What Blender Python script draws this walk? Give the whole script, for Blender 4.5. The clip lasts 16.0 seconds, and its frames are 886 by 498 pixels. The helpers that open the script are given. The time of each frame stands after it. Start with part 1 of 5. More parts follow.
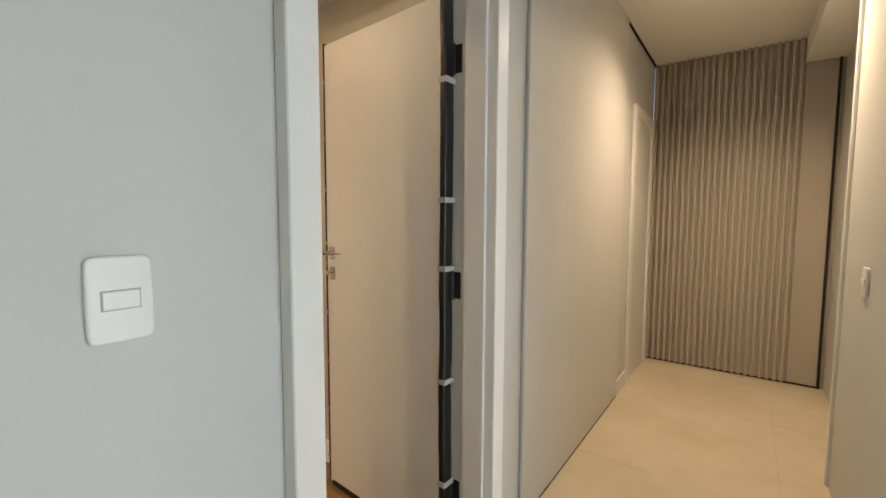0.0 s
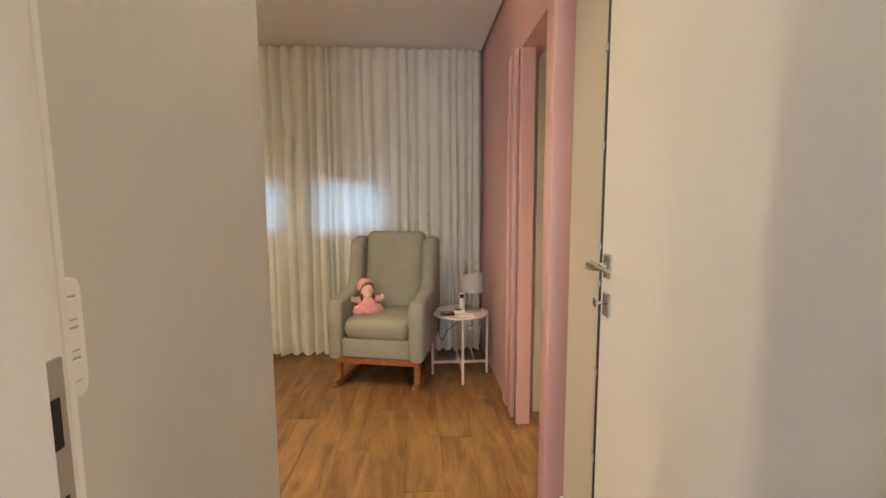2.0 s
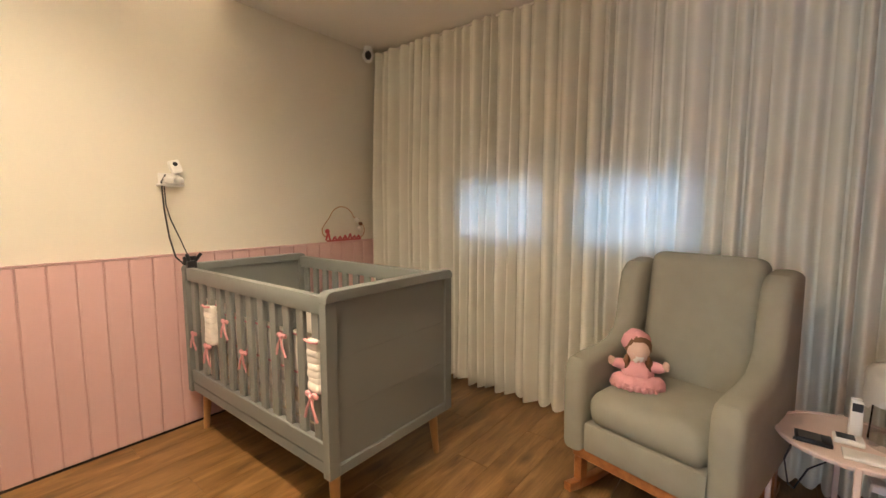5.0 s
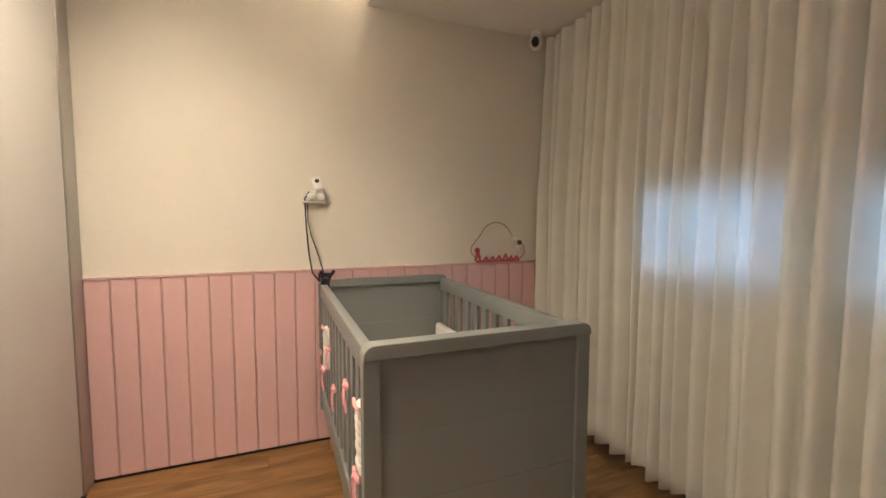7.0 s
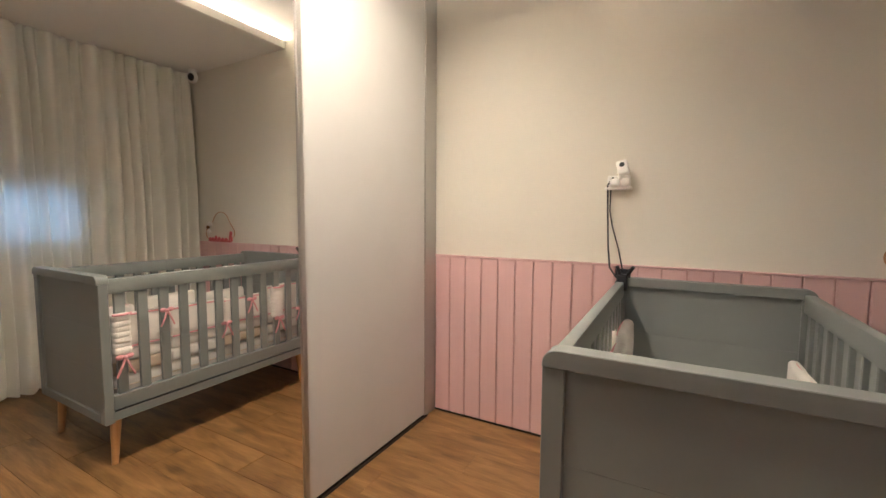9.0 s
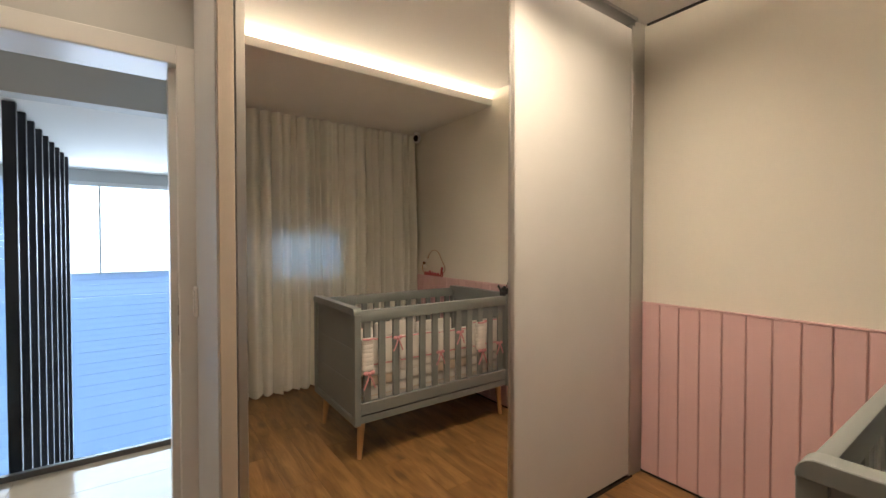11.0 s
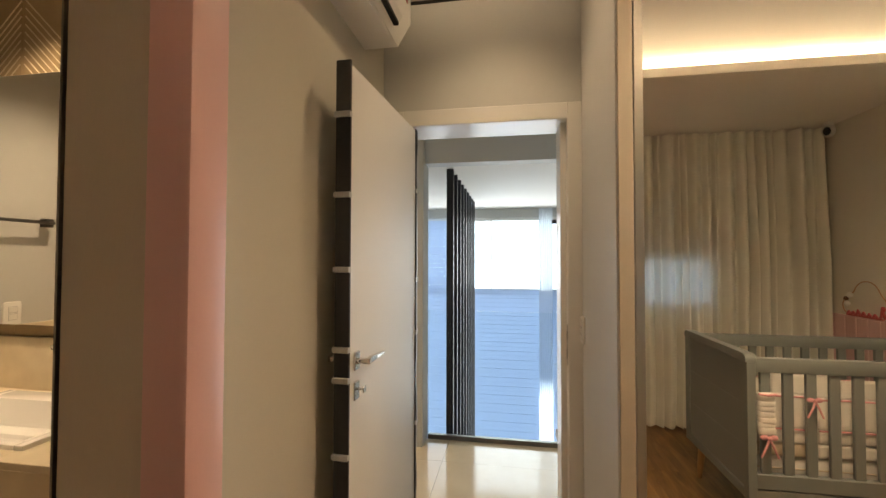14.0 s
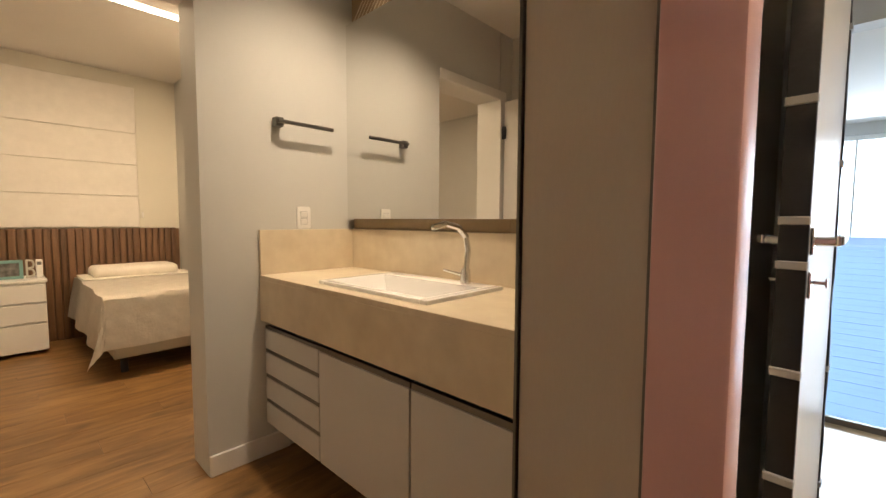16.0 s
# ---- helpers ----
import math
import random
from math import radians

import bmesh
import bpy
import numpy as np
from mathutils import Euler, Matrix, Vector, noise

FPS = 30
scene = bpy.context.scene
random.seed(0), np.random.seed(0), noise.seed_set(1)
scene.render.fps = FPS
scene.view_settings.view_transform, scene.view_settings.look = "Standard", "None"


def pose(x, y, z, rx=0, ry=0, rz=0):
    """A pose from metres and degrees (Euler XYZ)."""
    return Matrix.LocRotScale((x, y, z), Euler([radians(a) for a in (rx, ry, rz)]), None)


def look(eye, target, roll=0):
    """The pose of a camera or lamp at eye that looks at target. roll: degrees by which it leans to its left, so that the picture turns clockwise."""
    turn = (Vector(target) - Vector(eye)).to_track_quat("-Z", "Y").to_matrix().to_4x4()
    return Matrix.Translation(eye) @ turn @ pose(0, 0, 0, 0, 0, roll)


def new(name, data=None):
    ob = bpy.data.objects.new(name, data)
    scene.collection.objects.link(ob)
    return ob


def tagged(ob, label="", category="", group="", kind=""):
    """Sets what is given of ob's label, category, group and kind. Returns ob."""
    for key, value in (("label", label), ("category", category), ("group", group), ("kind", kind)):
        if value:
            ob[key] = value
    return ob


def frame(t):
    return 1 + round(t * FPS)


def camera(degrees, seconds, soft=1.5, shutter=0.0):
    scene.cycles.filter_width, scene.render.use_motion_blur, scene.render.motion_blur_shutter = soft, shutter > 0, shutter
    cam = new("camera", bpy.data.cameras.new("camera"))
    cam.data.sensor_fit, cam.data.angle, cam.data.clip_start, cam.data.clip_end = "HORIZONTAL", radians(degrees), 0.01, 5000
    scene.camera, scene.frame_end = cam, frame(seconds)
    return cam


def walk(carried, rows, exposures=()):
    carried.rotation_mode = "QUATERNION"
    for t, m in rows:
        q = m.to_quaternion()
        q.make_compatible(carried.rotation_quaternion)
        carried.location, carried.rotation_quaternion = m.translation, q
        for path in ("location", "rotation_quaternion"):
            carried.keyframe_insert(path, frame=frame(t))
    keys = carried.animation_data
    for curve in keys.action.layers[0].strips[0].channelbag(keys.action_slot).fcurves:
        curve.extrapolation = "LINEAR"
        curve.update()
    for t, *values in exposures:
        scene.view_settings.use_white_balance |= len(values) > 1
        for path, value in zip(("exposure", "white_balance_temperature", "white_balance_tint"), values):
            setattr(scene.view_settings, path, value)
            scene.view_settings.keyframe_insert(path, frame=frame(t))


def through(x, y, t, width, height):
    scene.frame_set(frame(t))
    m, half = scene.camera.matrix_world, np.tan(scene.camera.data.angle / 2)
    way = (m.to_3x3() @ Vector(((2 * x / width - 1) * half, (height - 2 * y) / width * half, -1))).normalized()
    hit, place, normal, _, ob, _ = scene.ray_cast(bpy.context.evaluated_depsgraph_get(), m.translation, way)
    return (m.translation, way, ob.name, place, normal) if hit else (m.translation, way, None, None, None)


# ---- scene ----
cam = camera(93.6, 16.0)
PATH = [
    (0, 0.175, -0.212, 1.311, 36.22, -4.28, 0.24),
    (0.5, 0.125, 0.113, 1.295, 50.09, -4.70, 0.26),
    (1, -0.015, 0.297, 1.290, 62.56, -5.49, -0.37),
    (1.5, -0.210, 0.463, 1.284, 75.31, -5.67, -0.34),
    (2, -0.412, 0.583, 1.295, 86.37, -6.03, -0.25),
    (2.5, -0.604, 0.622, 1.259, 95.79, -5.86, 0.34),
    (3, -0.846, 0.630, 1.224, 103.89, -5.42, 0.34),
    (3.5, -1.028, 0.657, 1.243, 111.03, -6.00, 0.73),
    (3.7, -1.116, 0.674, 1.249, 113.69, -6.21, 0.51),
    (5.8, -1.751, 0.563, 1.324, 137.87, -4.71, 0.01),
    (6, -1.823, 0.531, 1.326, 140.67, -4.53, -0.03),
    (6.5, -2.038, 0.499, 1.330, 148.68, -4.06, -0.11),
    (7, -2.237, 0.475, 1.337, 158.31, -4.13, 0.17),
    (7.5, -2.427, 0.393, 1.323, 169.84, -3.80, 0.19),
    (8, -2.575, 0.285, 1.321, 183.37, -4.33, 0.04),
    (8.5, -2.680, 0.250, 1.265, 197.25, -3.51, 0.43),
    (9, -2.697, 0.282, 1.285, 209.10, -4.47, 0.31),
    (9.5, -2.723, 0.374, 1.301, 219.57, -4.54, 0.10),
    (10, -2.742, 0.403, 1.316, 227.30, -3.84, 0.21),
    (10.2, -2.731, 0.412, 1.320, 229.18, -3.26, 0.10),
    (12.3, -2.685, 0.384, 1.595, 245.03, 1.36, 0.23),
    (12.5, -2.667, 0.395, 1.601, 247.55, 1.56, 0.18),
    (13, -2.644, 0.455, 1.593, 255.93, 1.73, 0.11),
    (13.5, -2.657, 0.491, 1.545, 267.42, 1.89, 0.13),
    (14, -2.672, 0.547, 1.471, 279.55, 1.46, 0.12),
    (14.5, -2.655, 0.635, 1.370, 290.70, 0.72, 0.13),
    (15, -2.641, 0.775, 1.279, 300.01, -0.73, 0.39),
    (15.5, -2.632, 0.903, 1.204, 306.84, -2.26, 0.59),
    (16, -2.594, 1.012, 1.186, 313.20, -3.94, 0.29),
]
EXPOSURES = [(0, 0.2, 7400, 10), (0.5, 0.2, 7100, 10), (1, 0.2, 7200, 10), (1.5, 0.2, 7200, 10), (2, 0.75, 6600, 10), (3, 0.95, 6600, 10), (3.5, 1.1, 6700, 10), (6, 0.58, 6200, 10), (7, 0.6, 5900, 10), (8.5, 0.6, 5600, 10), (10, 0.45, 5400, 10), (12.5, -0.25, 7400, 10), (13, -0.2, 7500, 10), (13.5, -0.1, 7600, 10), (14.5, 0.05, 7400, 10), (15, 0.1, 7300, 10), (15.5, 0.2, 7100, 10), (16, 0.45, 6500, 10)]
walk(cam, [(t, pose(x, y, z, 0, 0, yaw) @ pose(0, 0, 0, 90 + pitch, 0, 0) @ pose(0, 0, 0, 0, 0, roll)) for t, x, y, z, yaw, pitch, roll in PATH], EXPOSURES)

# ---- world and large lights ----
world = bpy.data.worlds.new("sky")
scene.world = world
world.use_nodes = True
wn = world.node_tree
sky = wn.nodes.new("ShaderNodeTexSky")
sky.sky_type = "NISHITA"
sky.sun_disc = False
sky.sun_elevation, sky.sun_rotation = radians(40), radians(90)
wn.links.new(sky.outputs["Color"], wn.nodes["Background"].inputs["Color"])
wn.nodes["Background"].inputs["Strength"].default_value = 0.15


def area(name, m, sx, sy, power, color, spread=180):
    data = bpy.data.lights.new(name, "AREA")
    data.shape, data.size, data.size_y, data.energy, data.color = "RECTANGLE", sx, sy, power, color
    data.spread = radians(spread)
    ob = new(name, data)
    ob.matrix_world = m
    return ob


def spot(name, x, y, z, power, color, angle=110, blend=0.8, size=0.04):
    data = bpy.data.lights.new(name, "SPOT")
    data.energy, data.color, data.spot_size, data.spot_blend, data.shadow_soft_size = power, color, radians(angle), blend, size
    ob = new(name, data)
    ob.matrix_world = pose(x, y, z)
    return ob


WARM = (1.0, 0.78, 0.54)
DAY_VOID, DAY_BED, COVE, SPOT = 92, 2.6, 46, 82
area("daylight_void", look((3.62, 0.5, 0.4), (0, 0.5, 0.3)), 3.0, 3.4, DAY_VOID, (0.80, 0.90, 1.0))
for wy, ww in ((-0.845, 0.62), (0.02, 0.58)):
    area("daylight_bedroom", look((-4.12, wy, 1.28), (0, wy, 1.28)), ww, 0.38, DAY_BED, (0.30, 0.54, 1.0), 100)
area("cove_light", look((-2.90, -0.45, 2.652), (-2.60, -0.45, 2.80)), 3.1, 0.03, COVE, WARM)
# last two beams are unseen, added to light the south wall and the entry
for sx, sy, k, cone in ((-1.74, -0.35, 1, 140), (-1.74, -0.91, 1, 140), (-1.74, -1.42, 0.25, 140), (-1.15, 0.62, 0.22, 130)):
    spot("downlight_beam", sx, sy, 2.703, SPOT * k, WARM, cone, 0.92, 0.012)
spot("bath_beam", -1.55, 2.45, 2.68, 100, (1.0, 0.78, 0.55), 122, 1.0)
area("bedroom_two_strip", pose(-1.9, 4.70, 2.685), 1.6, 0.06, 44, (1.0, 0.72, 0.45))
# added fill spot that brightens the hall; no lamp or fitting stands there
spot("hall_fill_spot", 0.15, 2.6, 2.62, 102, (1.0, 0.80, 0.60), 150, 1.0, 0.10)


# ---- materials ----
def mat(name, col, rough=0.5, metal=0.0, var=0.12, scale=2.5, bump=0.05, fine=180.0, stretch=(1, 1, 1), col2=None, spec=0.5, island=0.0):
    m = bpy.data.materials.new(name)
    m.use_nodes = True
    nt = m.node_tree
    n, l = nt.nodes, nt.links
    b = n["Principled BSDF"]
    tc, mp = n.new("ShaderNodeTexCoord"), n.new("ShaderNodeMapping")
    mp.inputs["Scale"].default_value = stretch
    l.new(tc.outputs["Object"], mp.inputs["Vector"])
    n1, n2 = n.new("ShaderNodeTexNoise"), n.new("ShaderNodeTexNoise")
    n1.inputs["Scale"].default_value, n1.inputs["Detail"].default_value = scale, 5
    n2.inputs["Scale"].default_value, n2.inputs["Detail"].default_value = fine, 3
    l.new(mp.outputs["Vector"], n1.inputs["Vector"])
    l.new(mp.outputs["Vector"], n2.inputs["Vector"])
    add = n.new("ShaderNodeMath")
    add.operation = "MULTIPLY_ADD"
    l.new(n2.outputs["Fac"], add.inputs[0])
    add.inputs[1].default_value = 0.35
    l.new(n1.outputs["Fac"], add.inputs[2])
    ramp = n.new("ShaderNodeValToRGB")
    c2 = col2 or tuple(c * (1 - var) for c in col)
    ramp.color_ramp.elements[0].position, ramp.color_ramp.elements[0].color = 0.42, (*c2, 1)
    ramp.color_ramp.elements[1].position, ramp.color_ramp.elements[1].color = 0.92, (*col, 1)
    l.new(add.outputs[0], ramp.inputs["Fac"])
    out = ramp.outputs["Color"]
    if island:
        info, hue = n.new("ShaderNodeObjectInfo"), n.new("ShaderNodeHueSaturation")
        mr = n.new("ShaderNodeMapRange")
        mr.inputs["To Min"].default_value, mr.inputs["To Max"].default_value = 1 - island, 1 + island
        l.new(info.outputs["Random"], mr.inputs["Value"])
        l.new(mr.outputs["Result"], hue.inputs["Value"])
        l.new(out, hue.inputs["Color"])
        out = hue.outputs["Color"]
        comb = n.new("ShaderNodeCombineXYZ")
        mul = n.new("ShaderNodeMath")
        mul.operation = "MULTIPLY"
        mul.inputs[1].default_value = 40.0
        l.new(info.outputs["Random"], mul.inputs[0])
        l.new(mul.outputs[0], comb.inputs["Y"])
        l.new(mul.outputs[0], comb.inputs["Z"])
        l.new(comb.outputs[0], mp.inputs["Location"])
    l.new(out, b.inputs["Base Color"])
    b.inputs["Roughness"].default_value, b.inputs["Metallic"].default_value = rough, metal
    b.inputs["Specular IOR Level"].default_value = spec
    if bump:
        bp = n.new("ShaderNodeBump")
        bp.inputs["Strength"].default_value, bp.inputs["Distance"].default_value = bump, 0.004
        l.new(n2.outputs["Fac"], bp.inputs["Height"])
        l.new(bp.outputs["Normal"], b.inputs["Normal"])
    return m


def glow(name, col, strength):
    m = bpy.data.materials.new(name)
    m.use_nodes = True
    b = m.node_tree.nodes["Principled BSDF"]
    b.inputs["Base Color"].default_value = (*col, 1)
    b.inputs["Emission Color"].default_value = (*col, 1)
    b.inputs["Emission Strength"].default_value = strength
    return m


def glassy(name, col=(1, 1, 1), rough=0.0, ior=1.45):
    m = bpy.data.materials.new(name)
    m.use_nodes = True
    n, l = m.node_tree.nodes, m.node_tree.links
    mix, tr, gl, fr = n.new("ShaderNodeMixShader"), n.new("ShaderNodeBsdfTransparent"), n.new("ShaderNodeBsdfGlossy"), n.new("ShaderNodeFresnel")
    tr.inputs["Color"].default_value = (*col, 1)
    gl.inputs["Roughness"].default_value = rough
    fr.inputs["IOR"].default_value = ior
    l.new(fr.outputs[0], mix.inputs[0])
    l.new(tr.outputs[0], mix.inputs[1])
    l.new(gl.outputs[0], mix.inputs[2])
    l.new(mix.outputs[0], n["Material Output"].inputs["Surface"])
    return m


def cloth(name, col, through=0.5, weave=900.0):
    m = mat(name, col, 0.9, 0, 0.08, 5.0, 0.12, weave)
    n, l = m.node_tree.nodes, m.node_tree.links
    b = n["Principled BSDF"]
    mix, tr = n.new("ShaderNodeMixShader"), n.new("ShaderNodeBsdfTranslucent")
    tr.inputs["Color"].default_value = (*col, 1)
    mix.inputs[0].default_value = through
    l.new(b.outputs[0], mix.inputs[1])
    l.new(tr.outputs[0], mix.inputs[2])
    l.new(mix.outputs[0], n["Material Output"].inputs["Surface"])
    return m


def plank_wood(name):
    """Oak print: drawn-out figure, fine pores and a few dark knots, shifted plank by plank."""
    m = bpy.data.materials.new(name)
    m.use_nodes = True
    n, l = m.node_tree.nodes, m.node_tree.links
    b = n["Principled BSDF"]
    tc, info, off = n.new("ShaderNodeTexCoord"), n.new("ShaderNodeObjectInfo"), n.new("ShaderNodeMath")
    off.operation = "MULTIPLY"
    off.inputs[1].default_value = 37.0
    l.new(info.outputs["Random"], off.inputs[0])

    def coords(sx, sy):
        mp = n.new("ShaderNodeMapping")
        mp.inputs["Scale"].default_value = (sx, sy, sy)
        cx = n.new("ShaderNodeCombineXYZ")
        for k in ("X", "Y"):
            l.new(off.outputs[0], cx.inputs[k])
        l.new(tc.outputs["Object"], mp.inputs["Vector"])
        l.new(cx.outputs[0], mp.inputs["Location"])
        return mp.outputs["Vector"]

    def noise_tex(vec, scale, detail, dist):
        t = n.new("ShaderNodeTexNoise")
        t.inputs["Scale"].default_value, t.inputs["Detail"].default_value, t.inputs["Distortion"].default_value = scale, detail, dist
        l.new(vec, t.inputs["Vector"])
        return t.outputs["Fac"]

    figure = noise_tex(coords(1.0, 5.0), 2.4, 6, 0.9)
    pores = noise_tex(coords(1.0, 16.0), 9.0, 4, 0.2)
    mix = n.new("ShaderNodeMath")
    mix.operation = "MULTIPLY_ADD"
    mix.inputs[1].default_value = 0.38
    l.new(pores, mix.inputs[0])
    l.new(figure, mix.inputs[2])
    ramp = n.new("ShaderNodeValToRGB")
    e = ramp.color_ramp.elements
    e[0].position, e[0].color = 0.46, (0.105, 0.050, 0.015, 1)
    e[1].position, e[1].color = 0.92, (0.31, 0.178, 0.068, 1)
    mid = e.new(0.66)
    mid.color = (0.195, 0.102, 0.034, 1)
    l.new(mix.outputs[0], ramp.inputs["Fac"])
    vo = n.new("ShaderNodeTexVoronoi")
    vo.inputs["Scale"].default_value = 1.9
    l.new(coords(1.0, 2.4), vo.inputs["Vector"])
    kr = n.new("ShaderNodeMapRange")
    kr.inputs["From Min"].default_value, kr.inputs["From Max"].default_value = 0.03, 0.17
    kr.inputs["To Min"].default_value, kr.inputs["To Max"].default_value = 0.45, 1.0
    l.new(vo.outputs["Distance"], kr.inputs["Value"])
    tone = n.new("ShaderNodeMapRange")
    tone.inputs["To Min"].default_value, tone.inputs["To Max"].default_value = 0.93, 1.07
    l.new(info.outputs["Random"], tone.inputs["Value"])
    val = n.new("ShaderNodeMath")
    val.operation = "MULTIPLY"
    l.new(kr.outputs["Result"], val.inputs[0])
    l.new(tone.outputs["Result"], val.inputs[1])
    hue = n.new("ShaderNodeHueSaturation")
    l.new(val.outputs[0], hue.inputs["Value"])
    l.new(ramp.outputs["Color"], hue.inputs["Color"])
    l.new(hue.outputs["Color"], b.inputs["Base Color"])
    b.inputs["Roughness"].default_value = 0.36
    bp = n.new("ShaderNodeBump")
    bp.inputs["Strength"].default_value, bp.inputs["Distance"].default_value = 0.10, 0.003
    l.new(pores, bp.inputs["Height"])
    l.new(bp.outputs["Normal"], b.inputs["Normal"])
    return m


WALL = mat("warm_white_paint", (0.735, 0.705, 0.615), 0.7, 0, 0.05, 1.5, 0.06, 240)
GREY_WALL = mat("pale_grey_paint", (0.60, 0.60, 0.575), 0.65, 0, 0.06, 1.5, 0.06, 240)
GREIGE = mat("greige_paint", (0.55, 0.52, 0.45), 0.65, 0, 0.06, 1.5, 0.06, 240)
CEIL = mat("ceiling_plaster", (0.80, 0.77, 0.72), 0.85, 0, 0.04, 1.2, 0.05, 200)
WHITE = mat("white_lacquer", (0.80, 0.79, 0.76), 0.32, 0, 0.03, 2, 0.02, 120)
PANEL = mat("white_door_laminate", (0.72, 0.70, 0.67), 0.35, 0, 0.04, 2, 0.02, 160)
LAMINATE = mat("grey_white_laminate", (0.62, 0.61, 0.59), 0.52, 0, 0.05, 3, 0.04, 300)
BEIGE = mat("beige_textured_laminate", (0.54, 0.475, 0.385), 0.5, 0, 0.10, 4, 0.08, 260, (1, 1, 0.2))
PINK = mat("pink_lacquer", (0.64, 0.385, 0.37), 0.38, 0, 0.05, 2, 0.03, 160)
PINK_PANEL = mat("pink_wainscot_paint", (0.70, 0.46, 0.45), 0.45, 0, 0.05, 2, 0.04, 160, island=0.02)
# near-black puts shade into gaps, slots and holes; also subfloor and track
DARK = mat("shadow_gap_dark", (0.02, 0.018, 0.016), 0.8)
WOOD = plank_wood("oak_vinyl_plank")
LEG_WOOD = mat("honey_beech", (0.52, 0.30, 0.13), 0.4, 0, 0, 6, 0.05, 60, (6, 6, 1), (0.38, 0.20, 0.08))
RED_WOOD = mat("cherry_stained_wood", (0.42, 0.17, 0.055), 0.38, 0, 0, 6, 0.05, 40, (1, 8, 8), (0.25, 0.09, 0.03))
MARBLE = mat("cream_porcelain", (0.72, 0.63, 0.48), 0.10, 0, 0, 1.6, 0.0, 9, (1, 1, 1), (0.62, 0.52, 0.37))
STONE = mat("cream_stone_top", (0.74, 0.65, 0.49), 0.3, 0, 0, 3.5, 0.03, 14, (1, 1, 1), (0.60, 0.50, 0.36))
CRIB = mat("grey_green_crib_lacquer", (0.20, 0.218, 0.210), 0.42, 0, 0.05, 3, 0.03, 150)
FABRIC = mat("grey_woven_upholstery", (0.30, 0.29, 0.235), 0.9, 0, 0.14, 9, 0.3, 700)
MIRROR = bpy.data.materials.new("silvered_mirror")
MIRROR.use_nodes = True
MIRROR.node_tree.nodes["Principled BSDF"].inputs["Base Color"].default_value = (0.86, 0.86, 0.84, 1)
MIRROR.node_tree.nodes["Principled BSDF"].inputs["Metallic"].default_value = 1
MIRROR.node_tree.nodes["Principled BSDF"].inputs["Roughness"].default_value = 0.0
ALU = mat("brushed_aluminium", (0.50, 0.49, 0.47), 0.35, 0.9, 0.08, 3, 0.03, 80, (1, 1, 0.05))
CHROME = mat("chrome", (0.70, 0.69, 0.67), 0.12, 1.0, 0.03, 4, 0, 50)
STEEL = mat("dark_steel", (0.20, 0.19, 0.18), 0.35, 0.9, 0.1, 6, 0.02, 90)
BLACK = mat("black_plastic_film", (0.012, 0.012, 0.014), 0.32, 0, 0.3, 12, 0.5, 45)
TAPE = mat("silver_grey_tape", (0.45, 0.45, 0.45), 0.5, 0, 0.1, 20, 0.1, 90)
CURTAIN = cloth("cream_linen_curtain", (0.86, 0.845, 0.755), 0.10)
QUILT = mat("cream_quilt", (0.84, 0.79, 0.70), 0.9, 0, 0.1, 16, 0.35, 60)
LINEN = mat("white_cotton", (0.82, 0.79, 0.74), 0.95, 0, 0.08, 14, 0.25, 500)
BEIGE_FABRIC = mat("beige_cotton", (0.70, 0.58, 0.44), 0.95, 0, 0.08, 14, 0.25, 500)
PINK_FABRIC = mat("pink_cotton", (0.74, 0.36, 0.38), 0.95, 0, 0.12, 20, 0.25, 500)
CERAMIC = mat("white_ceramic", (0.86, 0.85, 0.83), 0.12, 0, 0.02, 2, 0, 50)
PLASTIC = mat("white_plastic", (0.82, 0.81, 0.78), 0.35, 0, 0.02, 4, 0, 90)
GLASS = glassy("clear_glass")
JUG_GLASS = glassy("thin_jug_glass", (0.93, 0.93, 0.92), 0.0, 1.08)
GUARD = glassy("guard_glass", (0.96, 0.98, 0.98), 0.0, 1.12)
TAUPE = mat("taupe_ribbed_panel", (0.47, 0.415, 0.35), 0.5, 0, 0.08, 3, 0.05, 200, (1, 1, 0.1))
SLAT_WOOD = mat("walnut_slat", (0.20, 0.105, 0.05), 0.5, 0, 0, 5, 0.1, 40, (8, 8, 0.6), (0.09, 0.045, 0.02), island=0.18)
BLACK_PAINT = mat("black_satin_paint", (0.012, 0.013, 0.018), 0.4, 0, 0.2, 5, 0.03, 90)
BLIND = cloth("pale_blue_white_blind", (0.64, 0.74, 0.88), 0.6, 500)
SHEER = cloth("white_sheer", (0.82, 0.87, 0.92), 0.6, 500)
BROWN_TILE = mat("bronze_carved_tile", (0.38, 0.28, 0.16), 0.35, 0.2, 0.2, 6, 0.1, 90)
LED = glow("led_diffuser", (1.0, 0.84, 0.62), 9.0)
DAYSKY = glow("bright_hazy_sky", (0.66, 0.83, 1.0), 4.6)
RED = mat("red_pink_acrylic", (0.50, 0.08, 0.09), 0.35)
SKIN_CLOTH = mat("doll_cloth", (0.72, 0.50, 0.40), 0.9)
HAIR = mat("brown_wool", (0.20, 0.10, 0.05), 0.95, 0, 0.3, 30, 0.6, 120)


